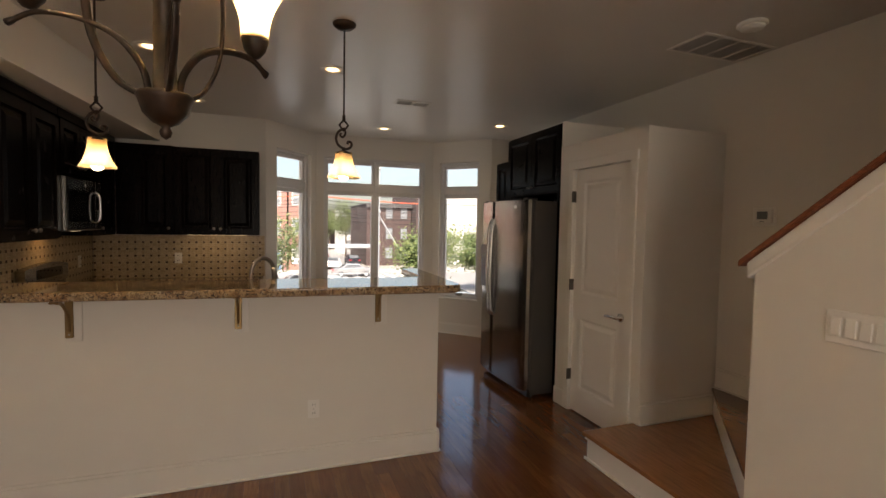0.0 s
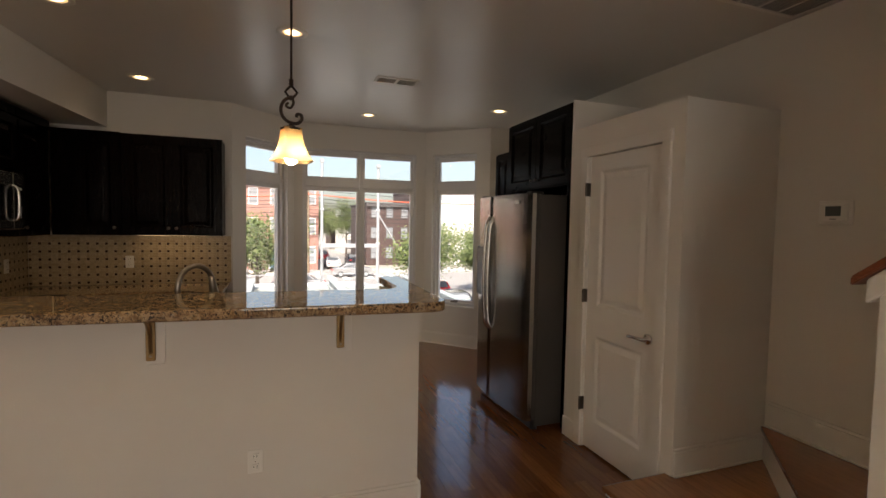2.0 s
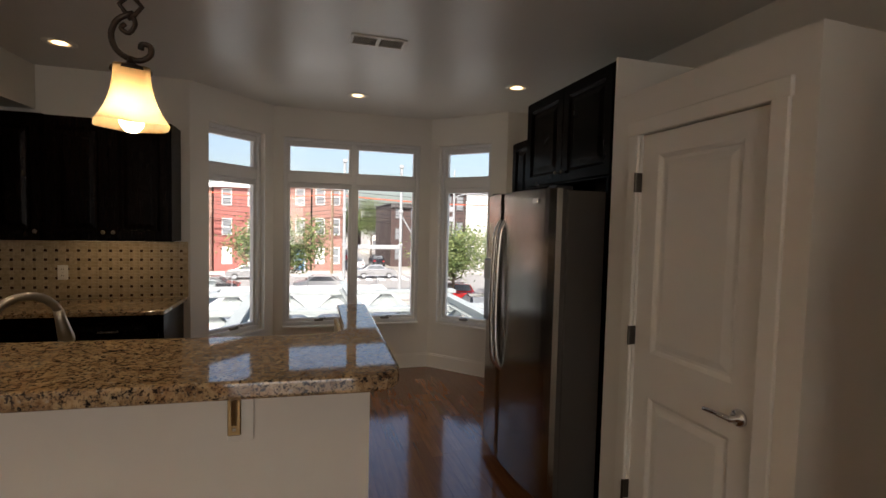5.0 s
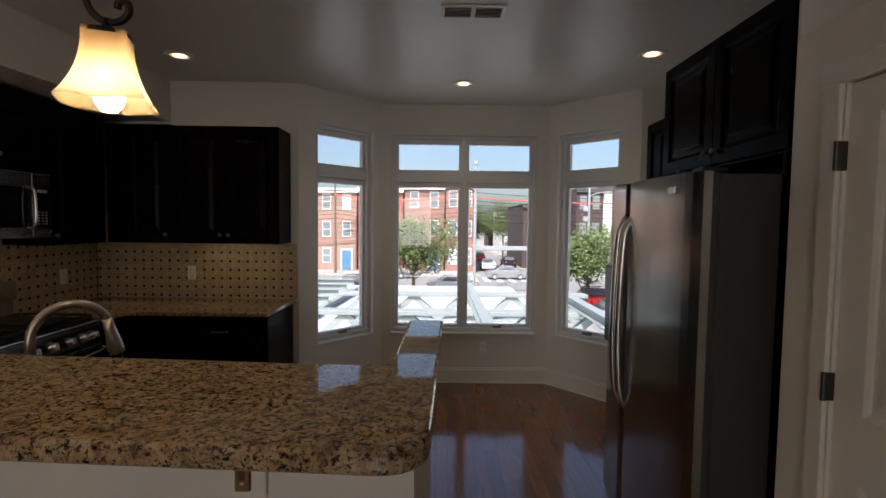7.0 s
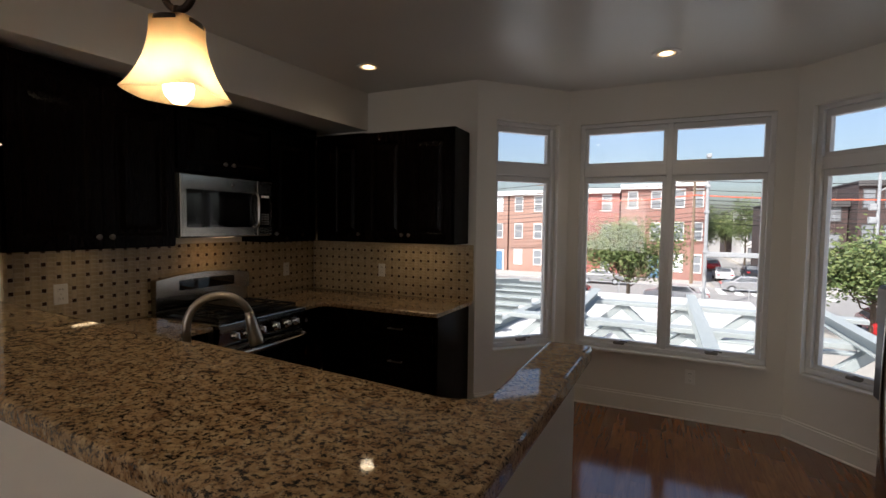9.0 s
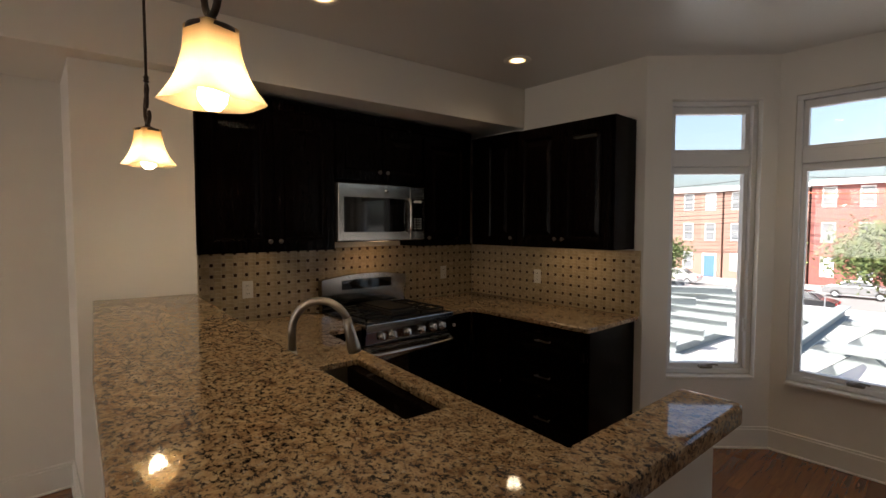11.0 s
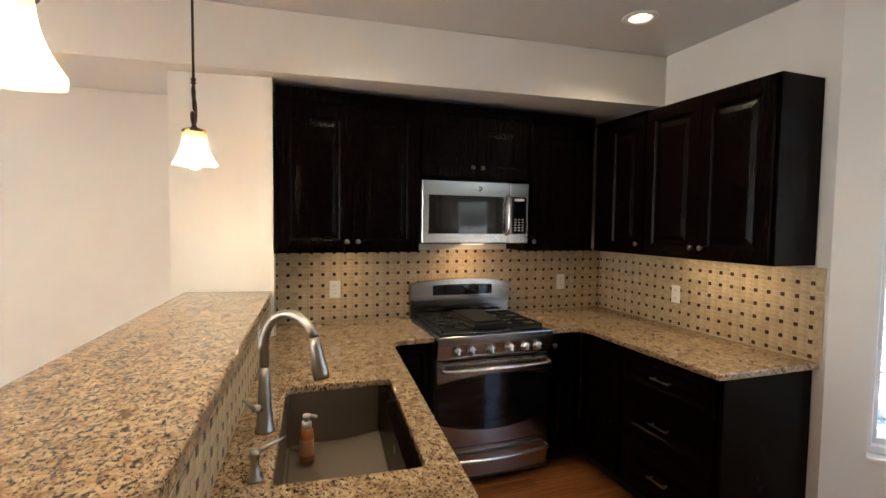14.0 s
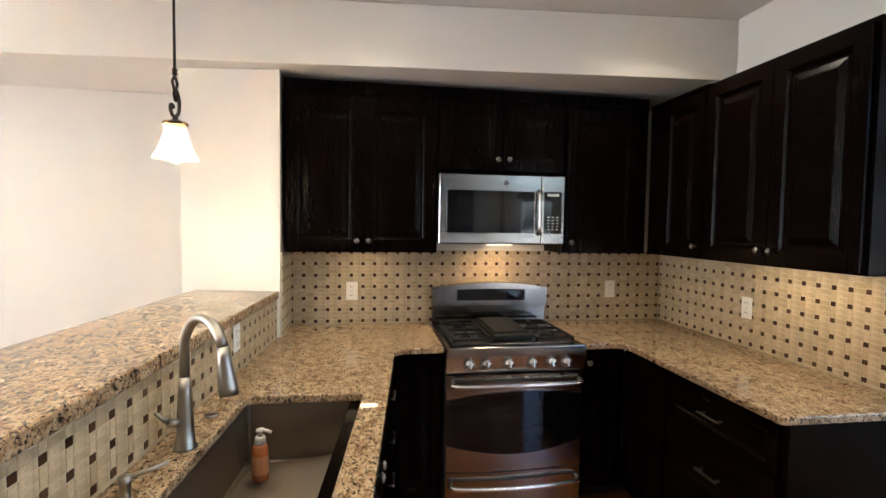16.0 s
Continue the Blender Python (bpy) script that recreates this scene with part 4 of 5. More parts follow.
def fridge_door(x0, x1, back):
    """A bowed door skin that reaches back to the given depth."""
    bm = bmesh.new()
    n, cols = 14, []
    for i in range(n + 1):
        t = i / n
        x = x0 + (x1 - x0) * t
        u = x / FW
        y = -0.075 - 0.045 * (1 - (2 * u - 1) ** 2) + 0.012 * max(0, 1 - min(t, 1 - t) * n / 1.4) ** 2
        cols.append([bm.verts.new((x, y, 0.085)), bm.verts.new((x, y, 1.762)), bm.verts.new((x, back, 1.762)), bm.verts.new((x, back, 0.085))])
    for a, b in zip(cols, cols[1:]):
        for k in range(4):
            bm.faces.new((a[k], a[(k + 1) % 4], b[(k + 1) % 4], b[k]))
    bm.faces.new(cols[0])
    bm.faces.new(cols[-1][::-1])
    bmesh.ops.recalc_face_normals(bm, faces=bm.faces)
    return bm


SPLIT = 0.335
fd = part("freezer_door", fridge_door(0.002, SPLIT - 0.003, -0.030), STEEL, fg, "", False)
rd = part("fridge_door", fridge_door(SPLIT + 0.003, FW - 0.002, -0.030), STEEL, fg, "", False)
part("door_liner", boxes((0.006, -0.0298, 0.09, SPLIT - 0.006, -0.004, 1.758)), GREYPAINT, fd, "dark grey door body")
part("door_liner", boxes((SPLIT + 0.006, -0.0298, 0.09, FW - 0.006, -0.004, 1.758)), GREYPAINT, rd, "dark grey door body")
for nm, hx, pd, s in (("freezer_handle", SPLIT - 0.035, fd, -1), ("fridge_handle", SPLIT + 0.035, rd, 1)):
    y0 = -0.112
    part(nm, tube(smooth_line([(hx, y0 + 0.01, 0.66), (hx, y0 - 0.025, 0.72), (hx, y0 - 0.042, 0.90), (hx, y0 - 0.045, 1.10), (hx, y0 - 0.038, 1.35), (hx, y0 - 0.025, 1.52), (hx, y0 + 0.01, 1.60)], 6), 0.0165, 12), STEELH, pd, "long bowed steel handle", True)
dp = part("dispenser", boxes((0.055, -0.112, 0.92, 0.235, -0.095, 1.34), bev=0.006), BLACK, fd, "black water dispenser recess")
part("dispenser_panel", boxes((0.06, -0.118, 1.20, 0.23, -0.110, 1.33), bev=0.003), PULL, dp, "steel dispenser control panel")
part("badge", boxes((0.72, -0.1085, 1.685, 0.775, -0.100, 1.715), bev=0.002), CHROME, rd, "small metal badge")
for hx in (0.06, FW - 0.06):
    part("hinge_cover", boxes((hx - 0.04, -0.06, 1.7565, hx + 0.04, 0.04, 1.78), bev=0.006), BLACK, fg)

# cabinets over and beyond the fridge, front towards -x
face_w = lambda y: pose(3.600, y, 0, 0, 0, -90)
fc = cabinet("fridge_cabinet", "espresso cabinet over the fridge with two doors", face_w(5.60), 0.995, 0.60, 1.835, 2.440,
        [(0.012, 0.014, 0.478, 0.575, "rb", False), (0.498, 0.014, 0.478, 0.575, "lb", False)], "wall cabinets")
part("side_panel", boxes((0.966, -0.03, -1.833, 0.984, 0.60, -0.001)), ESPRESSO, fc, "dark espresso panel between fridge and closet")
cabinet("wall_cabinet", "shallow espresso wall cabinet beside the fridge", pose(3.815, 6.30, 0, 0, 0, -90), 0.66, 0.38, UZ0, 2.285,
        [(0.012, 0.014, 0.315, 0.875, "rb", False), (0.333, 0.014, 0.315, 0.875, "lb", False)], "wall cabinets")

# ---- ceiling fixtures and lamps ----
def point(name, place, watts, color=(1.0, 0.80, 0.54), radius=0.03):
    l = new(name, bpy.data.lights.new(name, "POINT"))
    l.data.energy, l.data.color, l.data.shadow_soft_size = watts, color, radius
    l.location = place
    return l


# the reflector is no lamp; its lamplight is put in as emission
GLOWREF = glow("reflector_glow", (1.0, 0.60, 0.28), 0.42)


def can_light(x, y):
    c = thing("recessed_light", "lit recessed ceiling can with a white trim ring", "ceiling light", pose(x, y, H), "recessed lights")
    part("trim_ring", lathe([(0.060, -0.001), (0.060, -0.006), (0.088, -0.007), (0.094, -0.003), (0.094, -0.001)], 32), TRIM, c, "white metal trim ring", True)
    part("reflector", lathe([(0.0605, -0.0015), (0.0605, -0.004), (0.046, -0.0025), (0.0, -0.0025), (0, -0.0015)], 28), GLOWREF, c, "reflector cone with its warm lamplight put in as glow", True)
    part("lamp_face", lathe([(0.043, -0.0042), (0.038, -0.0050), (0.02, -0.0060), (0.0, -0.0065)], 24), CANLENS, c, "glowing warm lamp", True)
    s = new("can_lamp", bpy.data.lights.new("can_lamp", "SPOT"))
    s.data.energy, s.data.color, s.data.spot_size, s.data.spot_blend, s.data.shadow_soft_size = CAN, (1.0, 0.80, 0.54), radians(140), 1.0, 0.05
    s.matrix_world = look((x, y, H - 0.02), (x, y + 0.001, 0))


for x, y in ((0.435, 4.77), (1.638, 4.765), (0.505, 6.205), (2.49, 6.755), (3.695, 6.04)):
    can_light(x, y)


def bell(r0, r1, h, steps=8, thick=0.003):
    """A faceted flared bell shade with four soft corners, open below; z=0 at the rim."""
    bm = bmesh.new()
    rings, n = [], steps * 4
    for k in range(15):
        t = k / 14
        r = r1 + (r0 - r1) * (1 - (1 - t) ** 2.3)
        ring = []
        for i in range(n):
            a = 2 * math.pi * i / n
            p = 6.0
            rr = r / (abs(math.cos(a)) ** p + abs(math.sin(a)) ** p) ** (1 / p)
            dip = -0.003 * math.cos(4 * a) * (1 - t) ** 3
            ring.append(bm.verts.new((rr * math.cos(a), rr * math.sin(a), h * t + dip)))
        rings.append(ring)
    for a_, b_2 in zip(rings, rings[1:]):
        for i in range(n):
            bm.faces.new((a_[i], a_[(i + 1) % n], b_2[(i + 1) % n], b_2[i]))
    bmesh.ops.solidify(bm, geom=list(bm.faces), thickness=thick)
    bmesh.ops.recalc_face_normals(bm, faces=bm.faces)
    return bm


def bulb(place, up=-1):
    return moved(lathe([(0.0, -0.032), (0.014, -0.029), (0.026, -0.014), (0.029, 0.002), (0.024, 0.020), (0.014, 0.036), (0.012, 0.055), (0, 0.056)], 16), pose(*place, 0 if up < 0 else 180))


def pendant(x, y, turn):
    p = thing("pendant_lamp", "lit bronze pendant lamp with a scroll stem and amber glass shade", "pendant lamp", pose(x, y, 0, 0, 0, turn), "bar pendants")
    part("canopy", lathe([(0.0, H - 0.038), (0.02, H - 0.036), (0.05, H - 0.026), (0.066, H - 0.012), (0.068, H - 0.001), (0, H - 0.001)], 28), BRONZE, p, "", True)
    part("rod", tube([(0, 0, 2.150), (0, 0, H - 0.03)], 0.0055, 10), BRONZE, p, "", True)
    part("knot", joined(lathe([(0, 2.165), (0.011, 2.16), (0.008, 2.145), (0.012, 2.14), (0, 2.13)], 12),
        tube([(0, 0, 2.135), (0.026, 0, 2.105), (0, 0, 2.070)], 0.006), tube([(0, 0, 2.135), (-0.026, 0, 2.105), (0, 0, 2.070)], 0.006)), BRONZE, p, "", True)
    scroll = [(0, 0, 2.085), (-0.030, 0, 2.065), (-0.044, 0, 2.030), (-0.036, 0, 1.995), (-0.010, 0, 1.972), (0.022, 0, 1.968), (0.044, 0, 1.984), (0.044, 0, 2.006), (0.026, 0, 2.010), (0.022, 0, 1.996)]
    part("scroll", joined(tube(smooth_line(scroll, 6), 0.0075, 8), tube(smooth_line([(0, 0, 2.090), (0.010, 0, 2.060), (-0.004, 0, 2.035), (-0.022, 0, 2.045), (-0.012, 0, 2.058)], 5), 0.006, 8)), BRONZE, p, "", True)
    part("socket_cap", lathe([(0, 1.978), (0.008, 1.975), (0.011, 1.958), (0.030, 1.950), (0.047, 1.944), (0.048, 1.936), (0, 1.936)], 24), BRONZE, p, "", True)
    part("shade", moved(bell(0.041, 0.083, 0.150), pose(0, 0, 1.796, 0, 0, 20)), FROST, p, "flared octagonal amber frosted glass shade", True)
    part("bulb", bulb((0, 0, 1.812)), BULB, p, "lit frosted bulb", True)
    point("pendant_light", (x, y, 1.83), PEND, radius=0.032)


pendant(1.603, 3.914, 0)
pendant(0.350, 4.015, 0)

# chandelier over the dining room
CH = (0.998, 2.20)
ch = thing("chandelier", "bronze chandelier with curved arms and upturned amber glass shades", "chandelier", pose(*CH, -0.030))
part("canopy", lathe([(0, H - 0.020), (0.03, H - 0.015), (0.065, H + 0.015), (0.07, H + 0.029), (0, H + 0.029)], 28), BRONZE, ch, "", True)
part("chain_rod", tube([(0, 0, 2.33), (0, 0, H)], 0.007, 10), BRONZE, ch, "", True)
part("stem", lathe([(0, 1.722), (0.009, 1.728), (0.012, 1.738), (0.008, 1.748), (0.024, 1.756), (0.042, 1.775), (0.050, 1.800), (0.054, 1.808), (0.050, 1.815), (0.022, 1.822), (0.020, 2.02), (0.036, 2.035), (0.052, 2.055), (0.050, 2.075), (0.028, 2.085), (0.018, 2.12), (0.016, 2.30), (0.03, 2.32), (0.012, 2.345), (0, 2.345)], 24), BRONZE, ch, "turned bronze stem with a finial", True)
for k in range(3):
    a = radians(48 + 120 * k)
    f = lambda r, z, a=a: (r * math.cos(a), r * math.sin(a), z)
    arm = part("arm", tube(smooth_line([f(0.030, 1.815), f(0.045, 1.870), f(0.09, 1.925), f(0.16, 1.956), f(0.235, 1.962), f(0.288, 1.938)], 7), [0.0085] * 34 + [0.011, 0.012], 8, 0.6), BRONZE, ch, "", True)
    hoop = part("hoop", tube(smooth_line([f(0.036, 1.806), f(0.095, 1.845), f(0.140, 1.94), f(0.145, 2.09), f(0.105, 2.23), f(0.025, 2.31)], 7), 0.0085, 8, 0.6), BRONZE, ch, "", True)
    part("cup", moved(lathe([(0, -0.022), (0.012, -0.018), (0.026, 0.0), (0.032, 0.022), (0.033, 0.030), (0, 0.030)], 20), pose(*f(0.248, 1.988))), BRONZE, arm, "", True)
    part("shade", moved(bell(0.033, 0.070, 0.135), pose(*f(0.248, 2.148), 180)), FROST, arm, "upturned amber frosted glass shade", True)
    part("bulb", bulb(f(0.248, 2.073), 1), BULB, arm, "lit frosted bulb", True)
    q = f(0.248, 2.05)
    point("chandelier_light", (CH[0] + q[0], CH[1] + q[1], q[2]), CHAN / 3, radius=0.035)


def vent(name, x0, y0, x1, y1, label, slats_along_x, n, cat="vent", back=DARKSLOT, half_width=0.005):
    v_ = thing(name, label, cat, pose((x0 + x1) / 2, (y0 + y1) / 2, H))
    w, d, r = (x1 - x0) / 2, (y1 - y0) / 2, 0.022
    part("backing", boxes((-w + r, -d + r, -0.0035, w - r, d - r, -0.001)), back, v_)
    part("frame", boxes((-w, -d, -0.009, w, -d + r, -0.001), (-w, d - r, -0.009, w, d, -0.001), (-w, -d + r, -0.009, -w + r, d - r, -0.001), (w - r, -d + r, -0.009, w, d - r, -0.001), bev=0.002), TRIM, v_)
    for i in range(n):
        t = (i + 0.5) / n
        if slats_along_x:
            y = -d + r + (2 * d - 2 * r) * t
            bm = moved(boxes((-w + r, -half_width, -0.0006, w - r, half_width, 0.0006)), pose(0, y, -0.0065, 35))
        else:
            x = -w + r + (2 * w - 2 * r) * t
            bm = moved(boxes((-0.005, -d + r, -0.0006, 0.005, d - r, 0.0006)), pose(x, 0, -0.0065, 0, 35))
        part("slat", bm, TRIM, v_)
    return v_


sv = vent("ceiling_register", 2.30, 5.385, 2.645, 5.545, "white metal ceiling register with dark slots", True, 7)
part("centre_bar", boxes((-0.012, -0.06, -0.009, 0.012, 0.06, -0.002)), TRIM, sv)
rv = vent("return_grille", 3.60, 3.20, 4.20, 3.50, "large white return air grille in the ceiling", True, 22, "vent", mat("grey_duct", (0.28, 0.27, 0.25), 0.7), 0.0058)
for i in (1, 2, 3):
    part("divider", boxes((-0.30 + 0.15 * i - 0.006, -0.125, -0.010, -0.30 + 0.15 * i + 0.006, 0.125, -0.0072)), TRIM, rv)
sm = thing("smoke_detector", "round white smoke detector on the ceiling", "smoke detector", pose(3.735, 3.02, H))
part("base", lathe([(0.075, -0.001), (0.078, -0.014), (0.070, -0.020), (0, -0.020)], 28), PLASTIC, sm, "", True)
part("cover", lathe([(0.062, -0.0205), (0.058, -0.034), (0.03, -0.040), (0, -0.041)], 28), PLASTIC, sm, "", True)

# wall devices
th = thing("thermostat", "white wall thermostat with a grey display", "thermostat", pose(4.2395, 3.25, 1.62, 0, 0, -90))
part("wall_plate", boxes((-0.08, -0.008, -0.062, 0.08, -0.0005, 0.062), bev=0.004), PLASTIC, th)
tb = part("housing", boxes((-0.062, -0.028, -0.045, 0.062, -0.008, 0.048), bev=0.006), PLASTIC, th)
part("display", boxes((-0.035, -0.0295, -0.018, 0.035, -0.0277, 0.032)), mat("lcd_grey", (0.10, 0.11, 0.105), 0.3), tb, "dark grey display")
part("label_bar", boxes((-0.014, -0.0288, -0.036, 0.014, -0.0279, -0.031)), mat("grey_print", (0.3, 0.3, 0.3), 0.5), tb)
sw = thing("light_switch", "cream four-gang rocker switch plate on the half wall", "light switch", pose(3.0995, 2.085, 1.190, 0, 0, -90))
part("cover_plate", boxes((-0.105, -0.006, -0.060, 0.105, -0.0005, 0.060), bev=0.003), PLASTIC, sw)
for i in range(4):
    x = -0.069 + 0.046 * i
    part("rocker_bezel", boxes((x - 0.0185, -0.0085, -0.036, x + 0.0185, -0.0057, 0.036), bev=0.001), PLASTIC, sw)
    part("rocker", moved(boxes((-0.0155, -0.006, -0.032, 0.0155, 0.004, 0.032), bev=0.0015), pose(x, -0.0085, 0, -4)), PLASTIC, sw)
for m, lb in ((pose(WX + 0.012, 4.70, 1.125, 0, 0, 90), "cream duplex outlet in the tiled range wall"), (pose(WX + 0.012, 6.42, 1.125, 0, 0, 90), "cream duplex outlet in the tiled range wall"),
              (pose(0.26, 6.788, 1.125, 0, 0, 0), "cream duplex outlet in the tiled corner wall"), (pose(0.42, 4.262, 1.065, 0, 0, 175.7), "cream outlet in the low tiled splash behind the sink")):
    outlet("wall_outlet", m, lb)
outlet("wall_outlet", pose(2.74, 7.3845, 0.36, 0, 0, 0), "cream outlet under the bay windows")

# ---- outside: street, houses, trees, cars and roof steel ----
G = -4.3


def noisy(name, a, b, scale, rough=0.9, bmp=0.0):
    m = mat(name, b, rough)
    n_ = noise_tex(m, coords(m), scale, 5, 0.65)
    n2 = noise_tex(m, coords(m), scale * 0.07, 3)
    c = mixc(m, n_, a, b)
    ln(m, mixc(m, n2, tuple(x * 0.8 for x in b), c, "MIX"), shader(m).inputs["Base Color"])
    if bmp:
        bump(m, n_, bmp, 0.02)
    return m


ASPHALT = noisy("worn_asphalt", (0.20, 0.20, 0.195), (0.33, 0.325, 0.315), 1.5)
PAVING = noisy("concrete_paving", (0.34, 0.33, 0.31), (0.46, 0.45, 0.43), 5)
LOT = noisy("dusty_lot", (0.30, 0.28, 0.24), (0.42, 0.40, 0.36), 1.2)
GALV = noisy("galvanised_steel", (0.30, 0.32, 0.34), (0.42, 0.44, 0.46), 6, 0.5)
ROOFSTEEL = noisy("primed_roof_steel", (0.26, 0.30, 0.30), (0.38, 0.42, 0.42), 4, 0.6)
ROOFW = noisy("white_membrane", (0.55, 0.55, 0.54), (0.68, 0.68, 0.66), 1.5, 0.7)
BARK = noisy("bark", (0.06, 0.045, 0.03), (0.12, 0.09, 0.065), 20, 0.9, 0.5)


def leafy(name, a, b):
    m = mat(name, a, 0.55)
    geo = nd(m, "NewGeometry")
    ln(m, mixc(m, geo.outputs["Random Per Island"], a, b), shader(m).inputs["Base Color"])
    return m


LEAF = leafy("leaf", (0.045, 0.085, 0.022), (0.16, 0.19, 0.06))


def brick_mat(name, a, b, mortar):
    m = mat(name, a, 0.85)
    t = nd(m, "TexBrick")
    t.inputs["Color1"].default_value, t.inputs["Color2"].default_value, t.inputs["Mortar"].default_value = (*a, 1), (*b, 1), (*mortar, 1)
    t.inputs["Scale"].default_value = 4.0
    t.inputs["Mortar Size"].default_value = 0.012
    mp = nd(m, "Mapping")
    mp.inputs["Rotation"].default_value = (radians(90), 0, 0)
    tc = nd(m, "TexCoord")
    ln(m, tc.outputs["Object"], mp.inputs[0])
    ln(m, mp.outputs[0], t.inputs["Vector"])
    st = noise_tex(m, coords(m), 0.6, 4)
    ln(m, mixc(m, st, t.outputs[0], tuple(x * 0.85 for x in a)), shader(m).inputs["Base Color"])
    return m


BRICK1 = brick_mat("red_brick", (0.33, 0.165, 0.135), (0.41, 0.22, 0.18), (0.40, 0.35, 0.32))
BRICK2 = brick_mat("orange_brick", (0.40, 0.235, 0.185), (0.47, 0.29, 0.23), (0.44, 0.39, 0.35))
# dark brick, its colour lowered further for the shade on the corner block
BRICK3 = brick_mat("dark_brick_shaded", (0.075, 0.048, 0.045), (0.105, 0.066, 0.06), (0.10, 0.09, 0.085))
REDPAINT = noisy("red_render", (0.33, 0.11, 0.095), (0.40, 0.145, 0.125), 2)
PALEWALL = noisy("pale_render", (0.68, 0.67, 0.65), (0.78, 0.77, 0.75), 2)
FARGLASS = mat("far_glass", (0.24, 0.26, 0.28), 0.12)
WHITEP = mat("white_paint_outside", (0.75, 0.75, 0.74), 0.6)
ROOFDARK = mat("dark_roof", (0.09, 0.085, 0.085), 0.8)

tagged(obj("ground", boxes((-900, -900, G - 0.5, 900, 900, G)), LOT), "dusty pale ground reaching to the horizon", "ground", kind="structure")
tagged(obj("road", boxes((-300, 41, G - 0.1, 300, 55, G + 0.012)), ASPHALT), "sunlit grey asphalt street", "road", kind="structure")
tagged(obj("side_street", boxes((7.2, 55, G - 0.1, 12.9, 300, G + 0.008)), ASPHALT), "grey side street running away between the houses", "road", kind="structure")
tagged(obj("near_street", prism([(9.5, -40), (16, -40), (18, 41), (11.5, 41)], G - 0.1, G + 0.008), ASPHALT), "grey street beside the house", "road", kind="structure")
tagged(obj("pavement", boxes((-300, 37.5, G - 0.1, 11.0, 41, G + 0.14), bev=0.03), PAVING), "pale concrete pavement with a kerb", "pavement", kind="structure")
tagged(obj("pavement", boxes((-300, 55, G - 0.1, 6.8, 59.9, G + 0.14), bev=0.03), PAVING), "pale concrete pavement with a kerb", "pavement", kind="structure")
tagged(obj("pavement", boxes((13.3, 55, G - 0.1, 300, 59.9, G + 0.14), bev=0.03), PAVING), "pale concrete pavement with a kerb", "pavement", kind="structure")
for i in range(9):
    tagged(obj("road_marking", boxes((4.5 + i * 1.3, 50.4, G + 0.012, 5.1 + i * 1.3, 54.4, G + 0.02)), WHITEP), "white painted crosswalk bar", "road marking", group="crosswalk bars", kind="structure")


def house(x0, x1, y0, depth, h, material, floors, bays, label, style=0):
    b = thing("rowhouse", label, "house", pose(x0, y0, G), "houses across the street")
    w = x1 - x0
    fh = h / floors
    part("wall", boxes((0, 0, 0, w, depth, h)), material, b)
    part("cornice", boxes((-0.1, -0.35, h - 0.45, w + 0.1, 0, h - 0.05), (-0.1, -0.22, h - 0.05, w + 0.1, depth, h + 0.12), bev=0.03), ROOFDARK if style == 1 else WHITEP, b, "projecting cornice")
    for f_ in range(floors):
        for i in range(bays):
            cx = w * (i + 0.5) / bays
            z0 = f_ * fh + (0.95 if f_ else 1.05)
            ww, wh = 0.88, fh * 0.50
            isdoor = f_ == 0 and i == bays - 1 and style == 0
            if isdoor:
                d = part("door", boxes((cx - 0.55, -0.06, 0.2, cx + 0.55, 0.0, 2.5)), mat("blue_door", (0.10, 0.22, 0.36), 0.5) if "blue_door" not in bpy.data.materials else bpy.data.materials["blue_door"], b, "blue front door")
                part("door_frame", boxes((cx - 0.72, -0.10, 0.15, cx - 0.55, 0.0, 2.75), (cx + 0.55, -0.10, 0.15, cx + 0.72, 0.0, 2.75), (cx - 0.55, -0.10, 2.5, cx + 0.55, 0, 2.75)), WHITEP, d)
                continue
            wd_ = part("window", boxes((cx - ww / 2 - 0.09, -0.07, z0 - 0.12, cx + ww / 2 + 0.09, -0.001, z0), (cx - ww / 2 - 0.09, -0.07, z0 + wh, cx + ww / 2 + 0.09, -0.001, z0 + wh + 0.14),
                (cx - ww / 2 - 0.09, -0.05, z0, cx - ww / 2, -0.001, z0 + wh), (cx + ww / 2, -0.05, z0, cx + ww / 2 + 0.09, -0.001, z0 + wh), (cx - ww / 2, -0.045, z0 + wh / 2 - 0.04, cx + ww / 2, -0.001, z0 + wh / 2 + 0.04)), ROOFDARK if style == 1 else WHITEP, b, "dark framed sash window" if style == 1 else "white framed sash window")
            part("pane", boxes((cx - ww / 2, -0.02, z0, cx + ww / 2, -0.002, z0 + wh)), FARGLASS if style == 1 or (i * 7 + f_ * 3) % 4 else WHITEP, wd_)
    return b


house(-53, -45.4, 60, 12, 9.8, BRICK1, 3, 3, "red brick three-storey rowhouse with white windows")
house(-45.2, -37.4, 60, 12, 9.5, BRICK2, 3, 3, "orange brick three-storey rowhouse with a blue door")
house(-37.2, -30.2, 60, 12, 9.9, BRICK2, 3, 3, "orange brick three-storey rowhouse with white windows")
house(-30, -22.2, 60, 12, 9.5, BRICK1, 3, 3, "red brick three-storey rowhouse with white windows")
house(-22, -15.2, 60, 12, 9.9, BRICK2, 3, 3, "orange brick three-storey rowhouse with a blue door")
house(-15, -7.7, 60, 12, 9.9, BRICK2, 3, 3, "orange brick three-storey rowhouse with a blue door")
house(-7.5, -2.1, 60, 12, 10.0, REDPAINT, 3, 2, "red painted three-storey rowhouse", 2)
house(-1.9, 2.9, 60, 12, 10.4, BRICK1, 3, 2, "red brick three-storey rowhouse with white windows")
